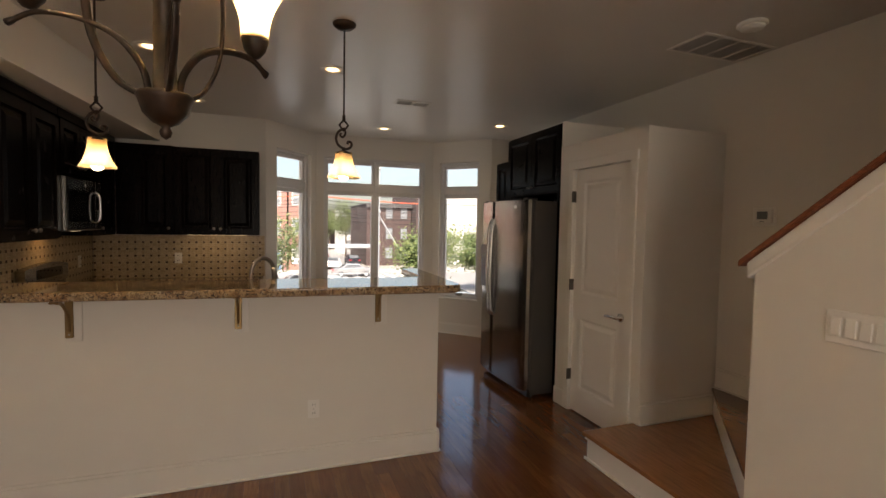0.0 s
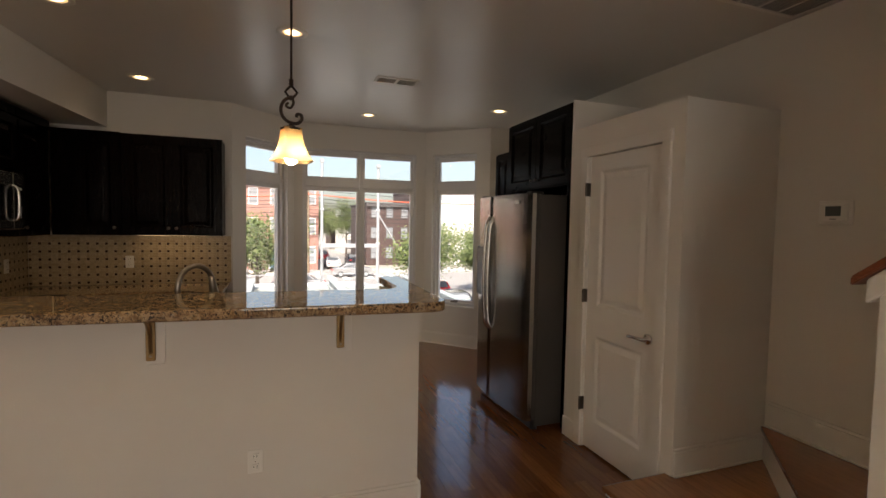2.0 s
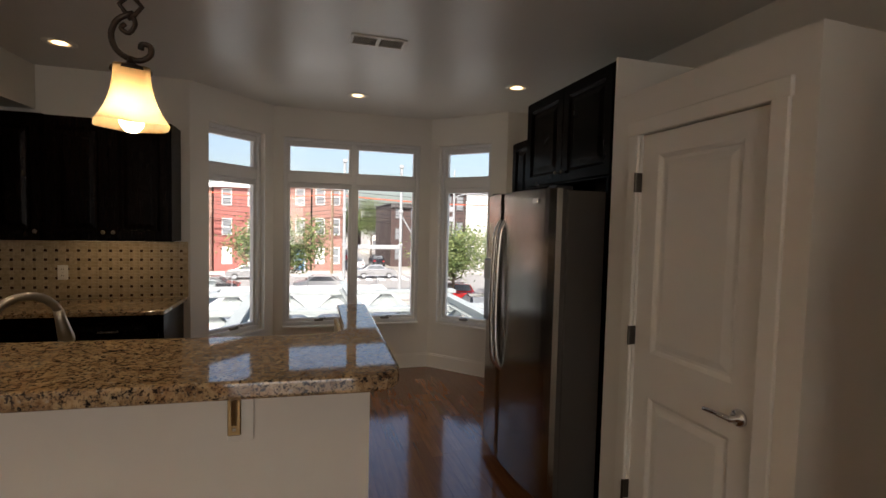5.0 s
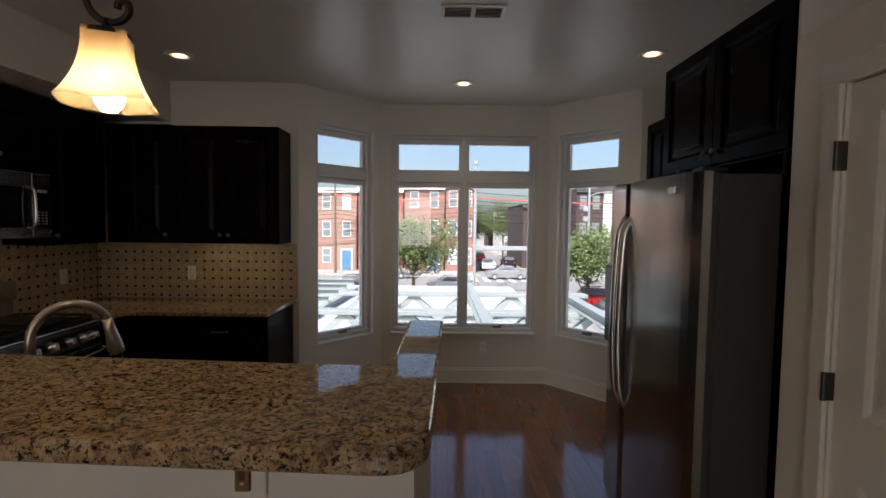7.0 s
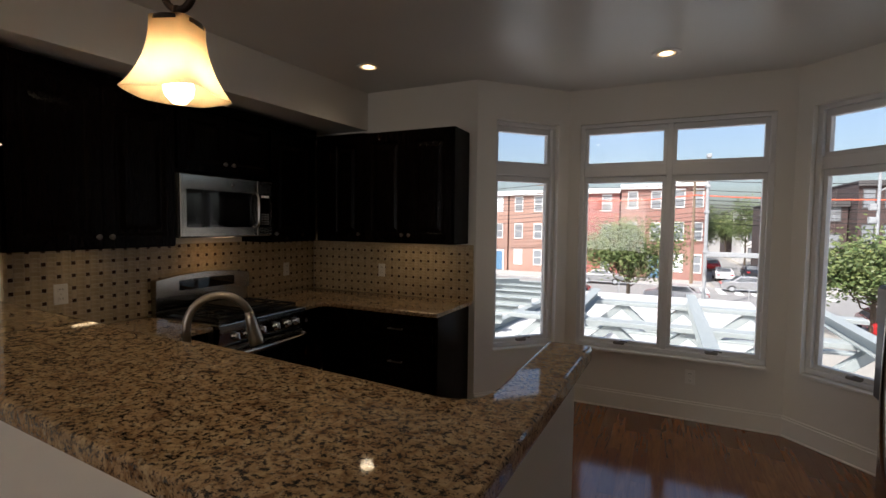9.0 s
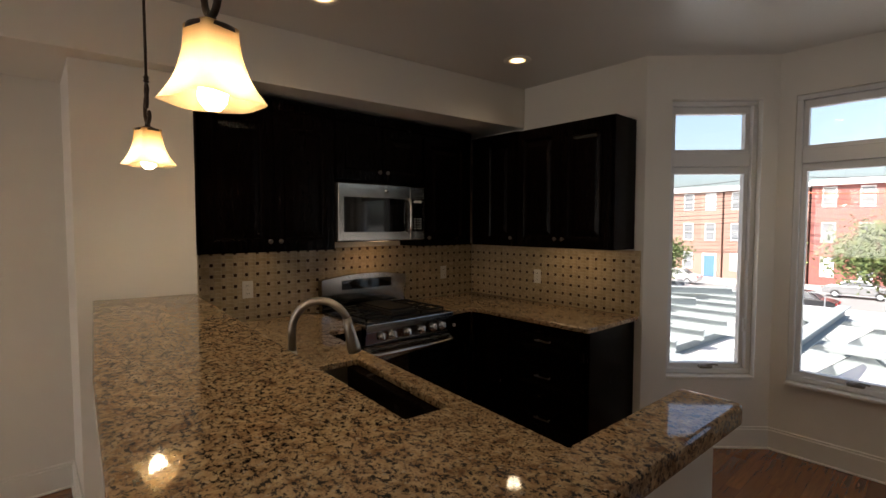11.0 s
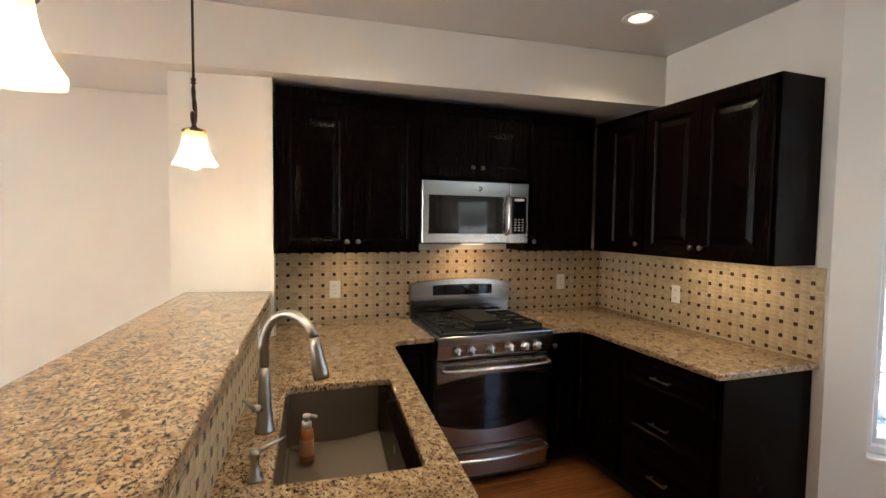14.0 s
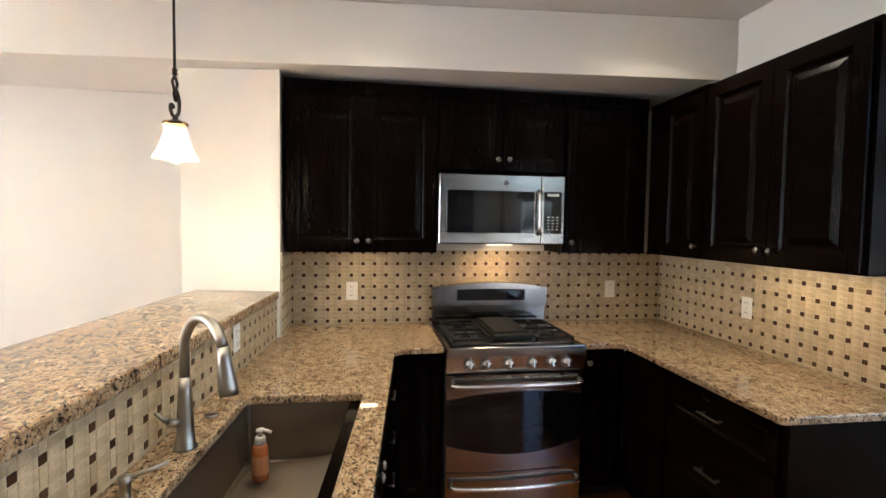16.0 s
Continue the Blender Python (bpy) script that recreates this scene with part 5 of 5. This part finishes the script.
house(3.1, 6.6, 59.6, 12, 10.6, BRICK1, 3, 2, "red brick corner rowhouse with white windows", 2)
house(13.6, 20, 66, 14, 8.6, BRICK3, 3, 3, "dark brick corner building with tall windows, shade in its colour", 1)
house(20.2, 23.6, 64, 14, 10.6, BRICK3, 3, 2, "dark brick apartment block with tall windows, shade in its colour", 1)
house(23.8, 46, 64.3, 14, 10.9, PALEWALL, 3, 0, "pale rendered blank-walled block beyond the dark brick one", 1)
for i, (x, y, h_) in enumerate(((-3.5, 95, 8), (14, 92, 8.6), (14, 112, 9), (-3, 118, 9), (4.5, 170, 8))):
    house(x, x + 8.2, y, 12, h_, (BRICK3, PALEWALL, BRICK3, BRICK1, PALEWALL)[i], 3, 3, "distant rowhouse along the side street", 1)


def tree(x, y, h, r, seed, label="leafy green street tree"):
    rnd = random.Random(seed)
    t_ = thing("street_tree", label, "tree", pose(x, y, G), "street trees")
    limbs = [tube([(0, 0, 0), (0.05, 0, h * 0.25), (0.0, 0.05, h * 0.5), (0.05, 0, h * 0.8)], [0.16, 0.13, 0.10, 0.03], 8)]
    tips = []
    for k in range(11):
        a, up = rnd.uniform(0, 6.283), rnd.uniform(0.35, 0.75)
        e = Vector((math.cos(a) * r * rnd.uniform(0.5, 0.9), math.sin(a) * r * rnd.uniform(0.5, 0.9), h * min(0.97, up + rnd.uniform(0.1, 0.25))))
        limbs.append(tube([(0, 0, h * up * 0.75), (e.x * 0.5, e.y * 0.5, h * up * 0.9), e], [0.06, 0.04, 0.012], 5))
        tips.append(e)
    part("trunk", joined(*limbs), BARK, t_)
    verts, faces = [], []
    for k in range(8500):
        c_ = rnd.choice(tips) if rnd.random() < 0.75 else Vector((0, 0, h * rnd.uniform(0.5, 0.98)))
        p = c_ + Vector((rnd.gauss(0, r * 0.27), rnd.gauss(0, r * 0.27), rnd.gauss(0, h * 0.085)))
        if p.z < h * 0.34:
            continue
        s = rnd.uniform(0.07, 0.14)
        d1 = Vector((rnd.gauss(0, 1), rnd.gauss(0, 1), rnd.gauss(0, 0.6))).normalized()
        d2 = d1.orthogonal().normalized()
        i0 = len(verts)
        verts += [p - d1 * s, p + d2 * s * 0.6, p + d1 * s, p - d2 * s * 0.6]
        faces.append((i0, i0 + 1, i0 + 2, i0 + 3))
    me = bpy.data.meshes.new("crown")
    me.from_pydata(verts, [], faces)
    me.materials.append(LEAF)
    cr = new("crown", me)
    cr.parent = t_
    tagged(cr, kind="stuff")
    return t_


for i, (x, y, h_, r) in enumerate(((0.35, 38.6, 5.7, 2.7), (-13.4, 39.0, 4.7, 1.9), (12.6, 35.0, 5.4, 2.7), (18.5, 38.0, 5.2, 2.2), (6.4, 75, 8, 2.2), (13.4, 84, 9, 2.6), (6.4, 98, 8, 2.4), (13.4, 108, 8.5, 2.4), (-29, 39.2, 5.2, 2.3))):
    tree(x, y, h_, r, 11 + i)


def car(x, y, turn, paint, label):
    c = thing("car", label, "car", pose(x, y, G + 0.012, 0, 0, turn), "parked cars")
    prof = [(-2.2, 0.35), (-2.22, 0.75), (-1.95, 0.92), (-1.35, 0.98), (-0.75, 1.42), (0.55, 1.44), (1.25, 1.02), (2.05, 0.88), (2.22, 0.62), (2.2, 0.35)]
    bm = bmesh.new()
    for yy, tuck in ((-0.86, 0.0), (0.86, 0.0)):
        bm.faces.new([bm.verts.new((px, yy * (0.82 if pz > 1.1 else 1.0), pz)) for px, pz in prof])
    bm.verts.ensure_lookup_table()
    n = len(prof)
    for i in range(n):
        bm.faces.new([bm.verts[i], bm.verts[(i + 1) % n], bm.verts[n + (i + 1) % n], bm.verts[n + i]])
    bmesh.ops.recalc_face_normals(bm, faces=bm.faces)
    bmesh.ops.bevel(bm, geom=list(bm.edges), offset=0.06, segments=2, affect="EDGES")
    part("body", bm, paint, c)
    for s in (-1, 1):
        gl = bmesh.new()
        gl.faces.new([gl.verts.new((px, s * (0.873 if pz < 1.1 else 0.735), pz)) for px, pz in ((-1.15, 1.02), (-0.72, 1.36), (0.5, 1.38), (1.0, 1.04))])
        bmesh.ops.solidify(gl, geom=list(gl.faces), thickness=0.02)
        part("side_window", gl, FARGLASS, c)
    for px0, px1, z0, z1 in ((-1.33, -0.80, 1.02, 1.40), (1.22, 0.62, 1.05, 1.42)):
        gl = bmesh.new()
        off = -0.02 if px0 < 0 else 0.03
        gl.faces.new([gl.verts.new(q) for q in ((px0 + off, -0.66, z0 + 0.02), (px0 + off, 0.66, z0 + 0.02), (px1 + off, 0.60, z1 + 0.02), (px1 + off, -0.60, z1 + 0.02))])
        bmesh.ops.solidify(gl, geom=list(gl.faces), thickness=0.02)
        part("windscreen", gl, FARGLASS, c)
    for wx in (-1.35, 1.35):
        for wy in (-0.80, 0.80):
            w_ = part("wheel", moved(lathe([(0.0, -0.1), (0.29, -0.1), (0.32, -0.06), (0.32, 0.06), (0.29, 0.1), (0, 0.1)], 18), pose(wx, wy, 0.32, 90)), mat("tyre", (0.02, 0.02, 0.02), 0.8) if "tyre" not in bpy.data.materials else bpy.data.materials["tyre"], c)
            part("rim", moved(lathe([(0, -0.11), (0.19, -0.11), (0.2, 0.11), (0, 0.11)], 14), pose(wx, wy, 0.32, 90)), GALV, w_)
    for s in (-0.6, 0.6):
        part("headlight", boxes((2.15, s - 0.16, 0.66, 2.225, s + 0.16, 0.78), bev=0.02), WHITEP, c)
        part("tail_light", boxes((-2.235, s - 0.16, 0.70, -2.17, s + 0.16, 0.84), bev=0.02), mat("tail_red", (0.5, 0.02, 0.02), 0.3) if "tail_red" not in bpy.data.materials else bpy.data.materials["tail_red"], c)
    return c


WHITECAR = mat("white_car_paint", (0.72, 0.72, 0.72), 0.25, Coat_Weight=0.5)
BLACKCAR = mat("dark_car_paint", (0.018, 0.02, 0.025), 0.22, Coat_Weight=0.5)
REDCAR = mat("red_car_paint", (0.42, 0.03, 0.03), 0.25, Coat_Weight=0.5)
SILVERCAR = mat("silver_car_paint", (0.45, 0.46, 0.47), 0.25, 0.6)
BLUECAR = mat("blue_car_paint", (0.20, 0.45, 0.60), 0.25)
for x, y, a, pnt, lb in ((3.5, 43, 180, WHITECAR, "white sedan parked along the street"), (-5, 42.8, 180, BLACKCAR, "dark sedan parked along the street"), (-13.5, 43, 0, WHITECAR, "white sedan parked along the street"), (-21, 43, 0, BLACKCAR, "dark sedan parked along the street"),
                         (-27.5, 43, 0, BLUECAR, "pale blue car parked along the street"), (9.6, 53, 0, SILVERCAR, "silver car parked across the street"), (8.6, 63, 90, WHITECAR, "white car waiting in the side street"), (12, 68, 90, BLACKCAR, "dark car in the side street"), (8.6, 76, 90, REDCAR, "red car down the side street"),
                         (12.9, 30.5, 84, BLACKCAR, "black car parked beside the near tree"), (13.6, 36.5, 84, REDCAR, "dark red car parked beside the kerb"), (-3, 53, 0, SILVERCAR, "silver car parked across the street"), (-17, 53, 180, WHITECAR, "white car parked across the street")):
    car(x, y, a, pnt, lb)

# poles and wires
POLEWOOD = noisy("pole_wood", (0.16, 0.11, 0.07), (0.26, 0.19, 0.13), 6)
for i, (x, y) in enumerate(((-33, 56.3), (-9.5, 56.3), (5.2, 56.5), (36, 57.5))):
    pl = thing("utility_pole", "weathered wooden utility pole with crossarms", "utility pole", pose(x, y, G), "utility poles")
    part("pole", tube([(0, 0, 0), (0, 0, 11.0)], [0.17, 0.11], 10), POLEWOOD, pl)
    for z in (10.3, 9.4):
        part("crossarm", boxes((-1.2, -0.06, z, 1.2, 0.06, z + 0.12)), POLEWOOD, pl)
WIRE = mat("black_wire", (0.02, 0.02, 0.02), 0.6)
for k, (dx, z) in enumerate(((0, 10.45), (0.0, 9.55), (0.0, 8.6), (0, 7.9), (0, 7.3), (0, 8.2), (0, 6.9), (0, 9.1), (0, 6.4))):
    pts = []
    for (xa, ya), (xb, yb_) in zip(((-60, 56.3), (-33, 56.3), (-9.5, 56.3), (5.2, 56.5), (36, 57.5)), ((-33, 56.3), (-9.5, 56.3), (5.2, 56.5), (36, 57.5), (70, 58))):
        for j in range(8):
            t = j / 8
            pts.append((xa + (xb - xa) * t, ya + (yb_ - ya) * t - 0.3 + 0.2 * k, G + z - 2.4 * t * (1 - t)))
    tagged(obj("overhead_wire", tube(pts, 0.032, 5), WIRE), "black overhead power line between poles", "wire", group="street wires")
# galvanised post frame beside the lot
sf = thing("steel_frame", "galvanised steel post frame with a cross rail beside the lot", "steel frame", pose(0, 41.2, G))
for px_, top_ in ((5.25, 10.7), (9.9, 10.5)):
    ps = part("post", tube([(px_, 0, 0.012), (px_, 0, top_)], [0.13, 0.11], 12), GALV, sf)
    part("cap_plate", boxes((px_ - 0.17, -0.17, top_, px_ + 0.17, 0.17, top_ + 0.28), bev=0.03), GALV, ps)
    part("base_plate", boxes((px_ - 0.25, -0.25, 0.0, px_ + 0.25, 0.25, 0.05), bev=0.01), GALV, ps)
    for z in (4.0, 6.8, 8.6):
        part("clamp", boxes((px_ - 0.16, -0.16, z, px_ + 0.16, 0.16, z + 0.22), bev=0.03), GALV, ps)
part("cross_rail", boxes((5.25, -0.12, 3.75, 9.9, 0.12, 4.10), bev=0.03), GALV, sf)
part("brace", tube([(9.95, 0.1, 6.6), (12.6, 0.3, 2.4)], 0.06, 8), GALV, sf)
lp = thing("street_lamp", "galvanised street lamp post with a curved arm", "street lamp", pose(15.6, 44.5, G + 0.012))
part("post", tube([(0, 0, 0), (0, 0, 11.0)], [0.14, 0.08], 10), GALV, lp)
part("arm", tube(smooth_line([(0, 0, 8.4), (0.8, 0.1, 8.75), (2.6, 0.2, 8.9), (4.4, 0.3, 8.7)], 5), 0.05, 8), GALV, lp)
part("head", boxes((4.2, 0.15, 8.58, 4.9, 0.45, 8.74), bev=0.04), GALV, lp)
for z in (6.2, 7.1):
    part("signal_box", boxes((-0.5, -0.2, z, -0.1, 0.2, z + 0.45), bev=0.04), GALV, lp)

# flat roof next door with lattice trusses on it
RZ = -1.25
tagged(obj("lower_roof", boxes((-16, 10.2, G + 0.002, 5.6, 24.0, RZ), bev=0.05), ROOFW), "flat white roof of the lower building outside", "roof", kind="structure")


def plate(p, q, w, t):
    """A flat steel bar from p to q, w high across its length and t thick along y."""
    p, q = Vector(p), Vector(q)
    d = (q - p).normalized()
    up = Vector((-d.z, 0, d.x)) * (w / 2)
    n = Vector((0, t / 2, 0))
    bm = bmesh.new()
    ring = [[bm.verts.new(e + sx * up + sy * n) for sx, sy in ((-1, -1), (1, -1), (1, 1), (-1, 1))] for e in (p, q)]
    for i in range(4):
        bm.faces.new((ring[0][i], ring[0][(i + 1) % 4], ring[1][(i + 1) % 4], ring[1][i]))
    bm.faces.new(ring[0][::-1])
    bm.faces.new(ring[1])
    bmesh.ops.recalc_face_normals(bm, faces=bm.faces)
    return bm


def truss(x0, x1, y, h, n):
    """A lattice truss of wide flat webs between two wide chords."""
    z = RZ + 0.06
    t_ = thing("roof_truss", "white primed steel lattice truss standing on the flat roof", "truss", pose(0, y, z), "roof trusses")
    part("chord", boxes((x0, -0.16, -0.06, x1, 0.16, 0.0), bev=0.01), ROOFSTEEL, t_)
    part("chord", boxes((x0, -0.20, h, x1, 0.20, h + 0.10), bev=0.01), ROOFSTEEL, t_)
    st = (x1 - x0) / n
    for i in range(n):
        p = x0 + st * i
        part("web", plate((p, 0, 0.02), (p + st / 2, 0, h - 0.01), 0.16, 0.22), ROOFSTEEL, t_)
        part("web", plate((p + st / 2, 0.006, h - 0.01), (p + st, 0.006, 0.02), 0.16, 0.22), ROOFSTEEL, t_)
    return t_


for y in (10.9, 13.6, 16.4):
    truss(-0.55, 6.6, y, 0.66, 5)


def i_beam(x, y, L, turn, z):
    """A rolled I-section lying on the roof; local x along it."""
    o = tagged(obj("steel_beam", boxes((-L / 2, -0.11, 0, L / 2, 0.11, 0.02), (-L / 2, -0.012, 0.02, L / 2, 0.012, 0.21), (-L / 2, -0.11, 0.21, L / 2, 0.11, 0.23)), ROOFSTEEL), "white primed steel I-beam laid across the flat roof", "beam", group="roof beams")
    o.matrix_world = pose(x, y, z, 0, 0, turn)


for k in range(7):
    i_beam(-1.35 - 1.7 * k, 16.4, 11.0, 86, RZ + 0.002)
for k in range(8):
    i_beam(-6.0, 11.6 + 1.5 * k, 9.6, 3, RZ + 0.234)
for k in range(3):
    i_beam(-6.4, 12.6 + 3.1 * k, 9.0, 31, RZ + 0.466)
for x in (0.9, 3.2, 5.6):
    i_beam(x, 13.65, 6.4, 90, RZ + 0.822)

ORANGE = mat("orange_sleeve", (0.75, 0.13, 0.06), 0.6)
pts = [(-9.5 + 14.7 * j / 8, 56.2, G + 9.0 - 2.0 * j / 8 * (1 - j / 8)) for j in range(9)] + [(5.2 + 30.8 * j / 8, 56.3 + j / 8, G + 9.0 - 2.4 * j / 8 * (1 - j / 8)) for j in range(1, 9)]
tagged(obj("orange_cable", tube(pts, 0.06, 5), ORANGE), "overhead cable in an orange safety sleeve between poles", "wire", group="street wires")
fence = thing("site_fence", "galvanised construction fence along the lot", "fence", pose(0, 35.8, G))
for k in range(15):
    part("post", tube([(-24 + 2.4 * k, 0, 0), (-24 + 2.4 * k, 0, 2.2)], 0.03, 6), GALV, fence)
for z in (0.15, 1.1, 2.15):
    part("rail", tube([(-24, 0, z), (9.6, 0, z)], 0.025, 6), GALV, fence)

# ---- tiles of the splashbacks ----
P, D = TILE, TILE * 0.32


def shared(name, w, h, t):
    bm = boxes((0.0008, 0, 0.0008, w - 0.0008, t, h - 0.0008))
    me = bpy.data.meshes.new(name)
    for v_ in bm.verts:
        if v_.co.y < 1e-6:
            v_.co.x += 0.0006 * (1 if v_.co.x < w / 2 else -1)
            v_.co.z += 0.0006 * (1 if v_.co.z < h / 2 else -1)
    bm.to_mesh(me)
    bm.free()
    return me


PIECES = (("dot_tile", 0, 0, D, D, DOTSTONE), ("tile", D, 0, P - D, D, TRAVERTINE), ("tile", 0, D, D, P - D, TRAVERTINE), ("tile", D, D, P - D, (P - D) / 2, TRAVERTINE), ("tile", D, D + (P - D) / 2, P - D, (P - D) / 2, TRAVERTINE))
MESHES = []
for nm, x, z, w, h, mt in PIECES:
    me = shared(nm, w, h, 0.007)
    me.materials.append(mt)
    MESHES.append(me)


def splash(label, m, width, height, singles):
    """Local x along the wall, z up from 0, tile faces look to -y at y=0."""
    s = thing("backsplash", label, "backsplash", m, kind="structure")
    part("grout_bed", boxes((0, 0.0015, 0, width, 0.0105, height)), GROUT, s)
    rest = bmesh.new()
    count = 0
    nx, nz = int(width / P) + 1, int(height / P) + 1
    for j in range(nz):
        for i in range(nx):
            for (nm, x, z, w, h, mt), me in zip(PIECES, MESHES):
                x0, z0 = i * P + x, j * P + z + 0.012
                x1, z1 = min(x0 + w, width), min(z0 + h, height)
                if x1 - x0 < 0.006 or z1 - z0 < 0.006:
                    continue
                whole = x1 - x0 > w - 1e-6 and z1 - z0 > h - 1e-6
                if whole and (nm == "dot_tile" or (x0 >= singles[0] and x1 <= singles[1] and count < 300)):
                    if nm == "tile":
                        count += 1
                    o = new(nm, me)
                    o.parent = s
                    o.location = (x0, random.uniform(-0.0005, 0.0004), z0)
                else:
                    y = random.uniform(-0.0005, 0.0004)
                    box(rest, x0 + 0.0008, y, z0 + 0.0008, x1 - 0.0008, y + 0.007, z1 - 0.0008)
    # bottom row under the grid
    for i in range(nx):
        x0, x1 = i * P, min((i + 1) * P, width)
        if x1 - x0 > 0.006:
            box(rest, x0 + 0.0008, 0, 0.0008, x1 - 0.0008, 0.007, 0.0112)
    bmesh.ops.recalc_face_normals(rest, faces=rest.faces)
    tagged(part("tile_field", rest, TRAVERTINE, s), kind="stuff")
    return s


splash("cream travertine basketweave backsplash with dark dots behind the range", pose(WX + 0.012, 4.327, CTR, 0, 0, 90), 2.46, 0.468, (0.1, 0.9))
splash("cream travertine basketweave backsplash with dark dots in the corner", pose(WX + 0.013, 6.788, CTR), 1.128 - WX - 0.013, 0.458, (0.9, 1.65))
bd = math.degrees(math.atan2(4.118 - 4.298, 2.185 + 0.225))
splash("low cream basketweave splash with dark dots under the bar top", Matrix.Translation((2.18, 4.1305, CTR)) @ pose(0, 0, 0, 0, 0, 180 + bd), 2.40, BAR - 0.048 - CTR, (0.3, 1.3))
splash("low cream basketweave splash with dark dots at the bar end", pose(2.172, 4.65, CTR, 0, 0, -90), 0.51, BAR - 0.048 - CTR, (0, 0.5))

splash("cream basketweave tile return on the wall pier", pose(-0.212, 4.3375, CTR, 0, 0, 180), 0.295, 0.468, (0, 0.3))

# ---- oak floor boards ----
floor = thing("floor", "honey oak strip floor with a satin finish", "floor", kind="structure")
WB = 0.083
rest = bmesh.new()
rnd = random.Random(5)
lengths = (0.45, 0.6, 0.75, 0.9, 1.1)
board = {}
for L in lengths:
    bm = boxes((0.0006, 0, -0.006, WB - 0.0006, L - 0.0008, 0.0), bev=0.0)
    me = bpy.data.meshes.new("plank")
    bm.to_mesh(me)
    bm.free()
    me.materials.append(FLOORWOOD)
    board[L] = me


def room_end(x):
    """How far north the floor reaches at this x."""
    if x < 1.06:
        return 6.80
    if x < 1.752:
        return 6.80 + max(0.0, (x - 1.142)) * 1.033
    if x < 3.358:
        return 7.43
    return max(6.80, 7.43 - (x - 3.358) * 1.033)


count = 0
i = 0
x = -0.858
while x < 4.23:
    y = -2.6 - rnd.uniform(0, 0.4)
    stop = min(room_end(x), room_end(x + WB)) + (0.04 if 1.1 < x < 3.95 else 0)
    while y < stop - 0.02:
        L = rnd.choice(lengths)
        near = 2.25 < x < 3.25 and 3.2 < y < 7.3 or 0.2 < x < 2.1 and 4.9 < y < 6.1
        if near and y + L < stop and count < 300:
            o = new("plank", board[L])
            o.parent = floor
            o.location = (x, y, rnd.uniform(-0.0005, 0.0))
            count += 1
        else:
            z = rnd.uniform(-0.0005, 0.0)
            box(rest, x + 0.0006, y, z - 0.006, min(x + WB, 4.238) - 0.0006, min(y + L, stop) - 0.0008, z)
        y += L
    x += WB
bmesh.ops.recalc_face_normals(rest, faces=rest.faces)
tagged(part("plank_field", rest, FLOORWOOD, floor), kind="stuff")
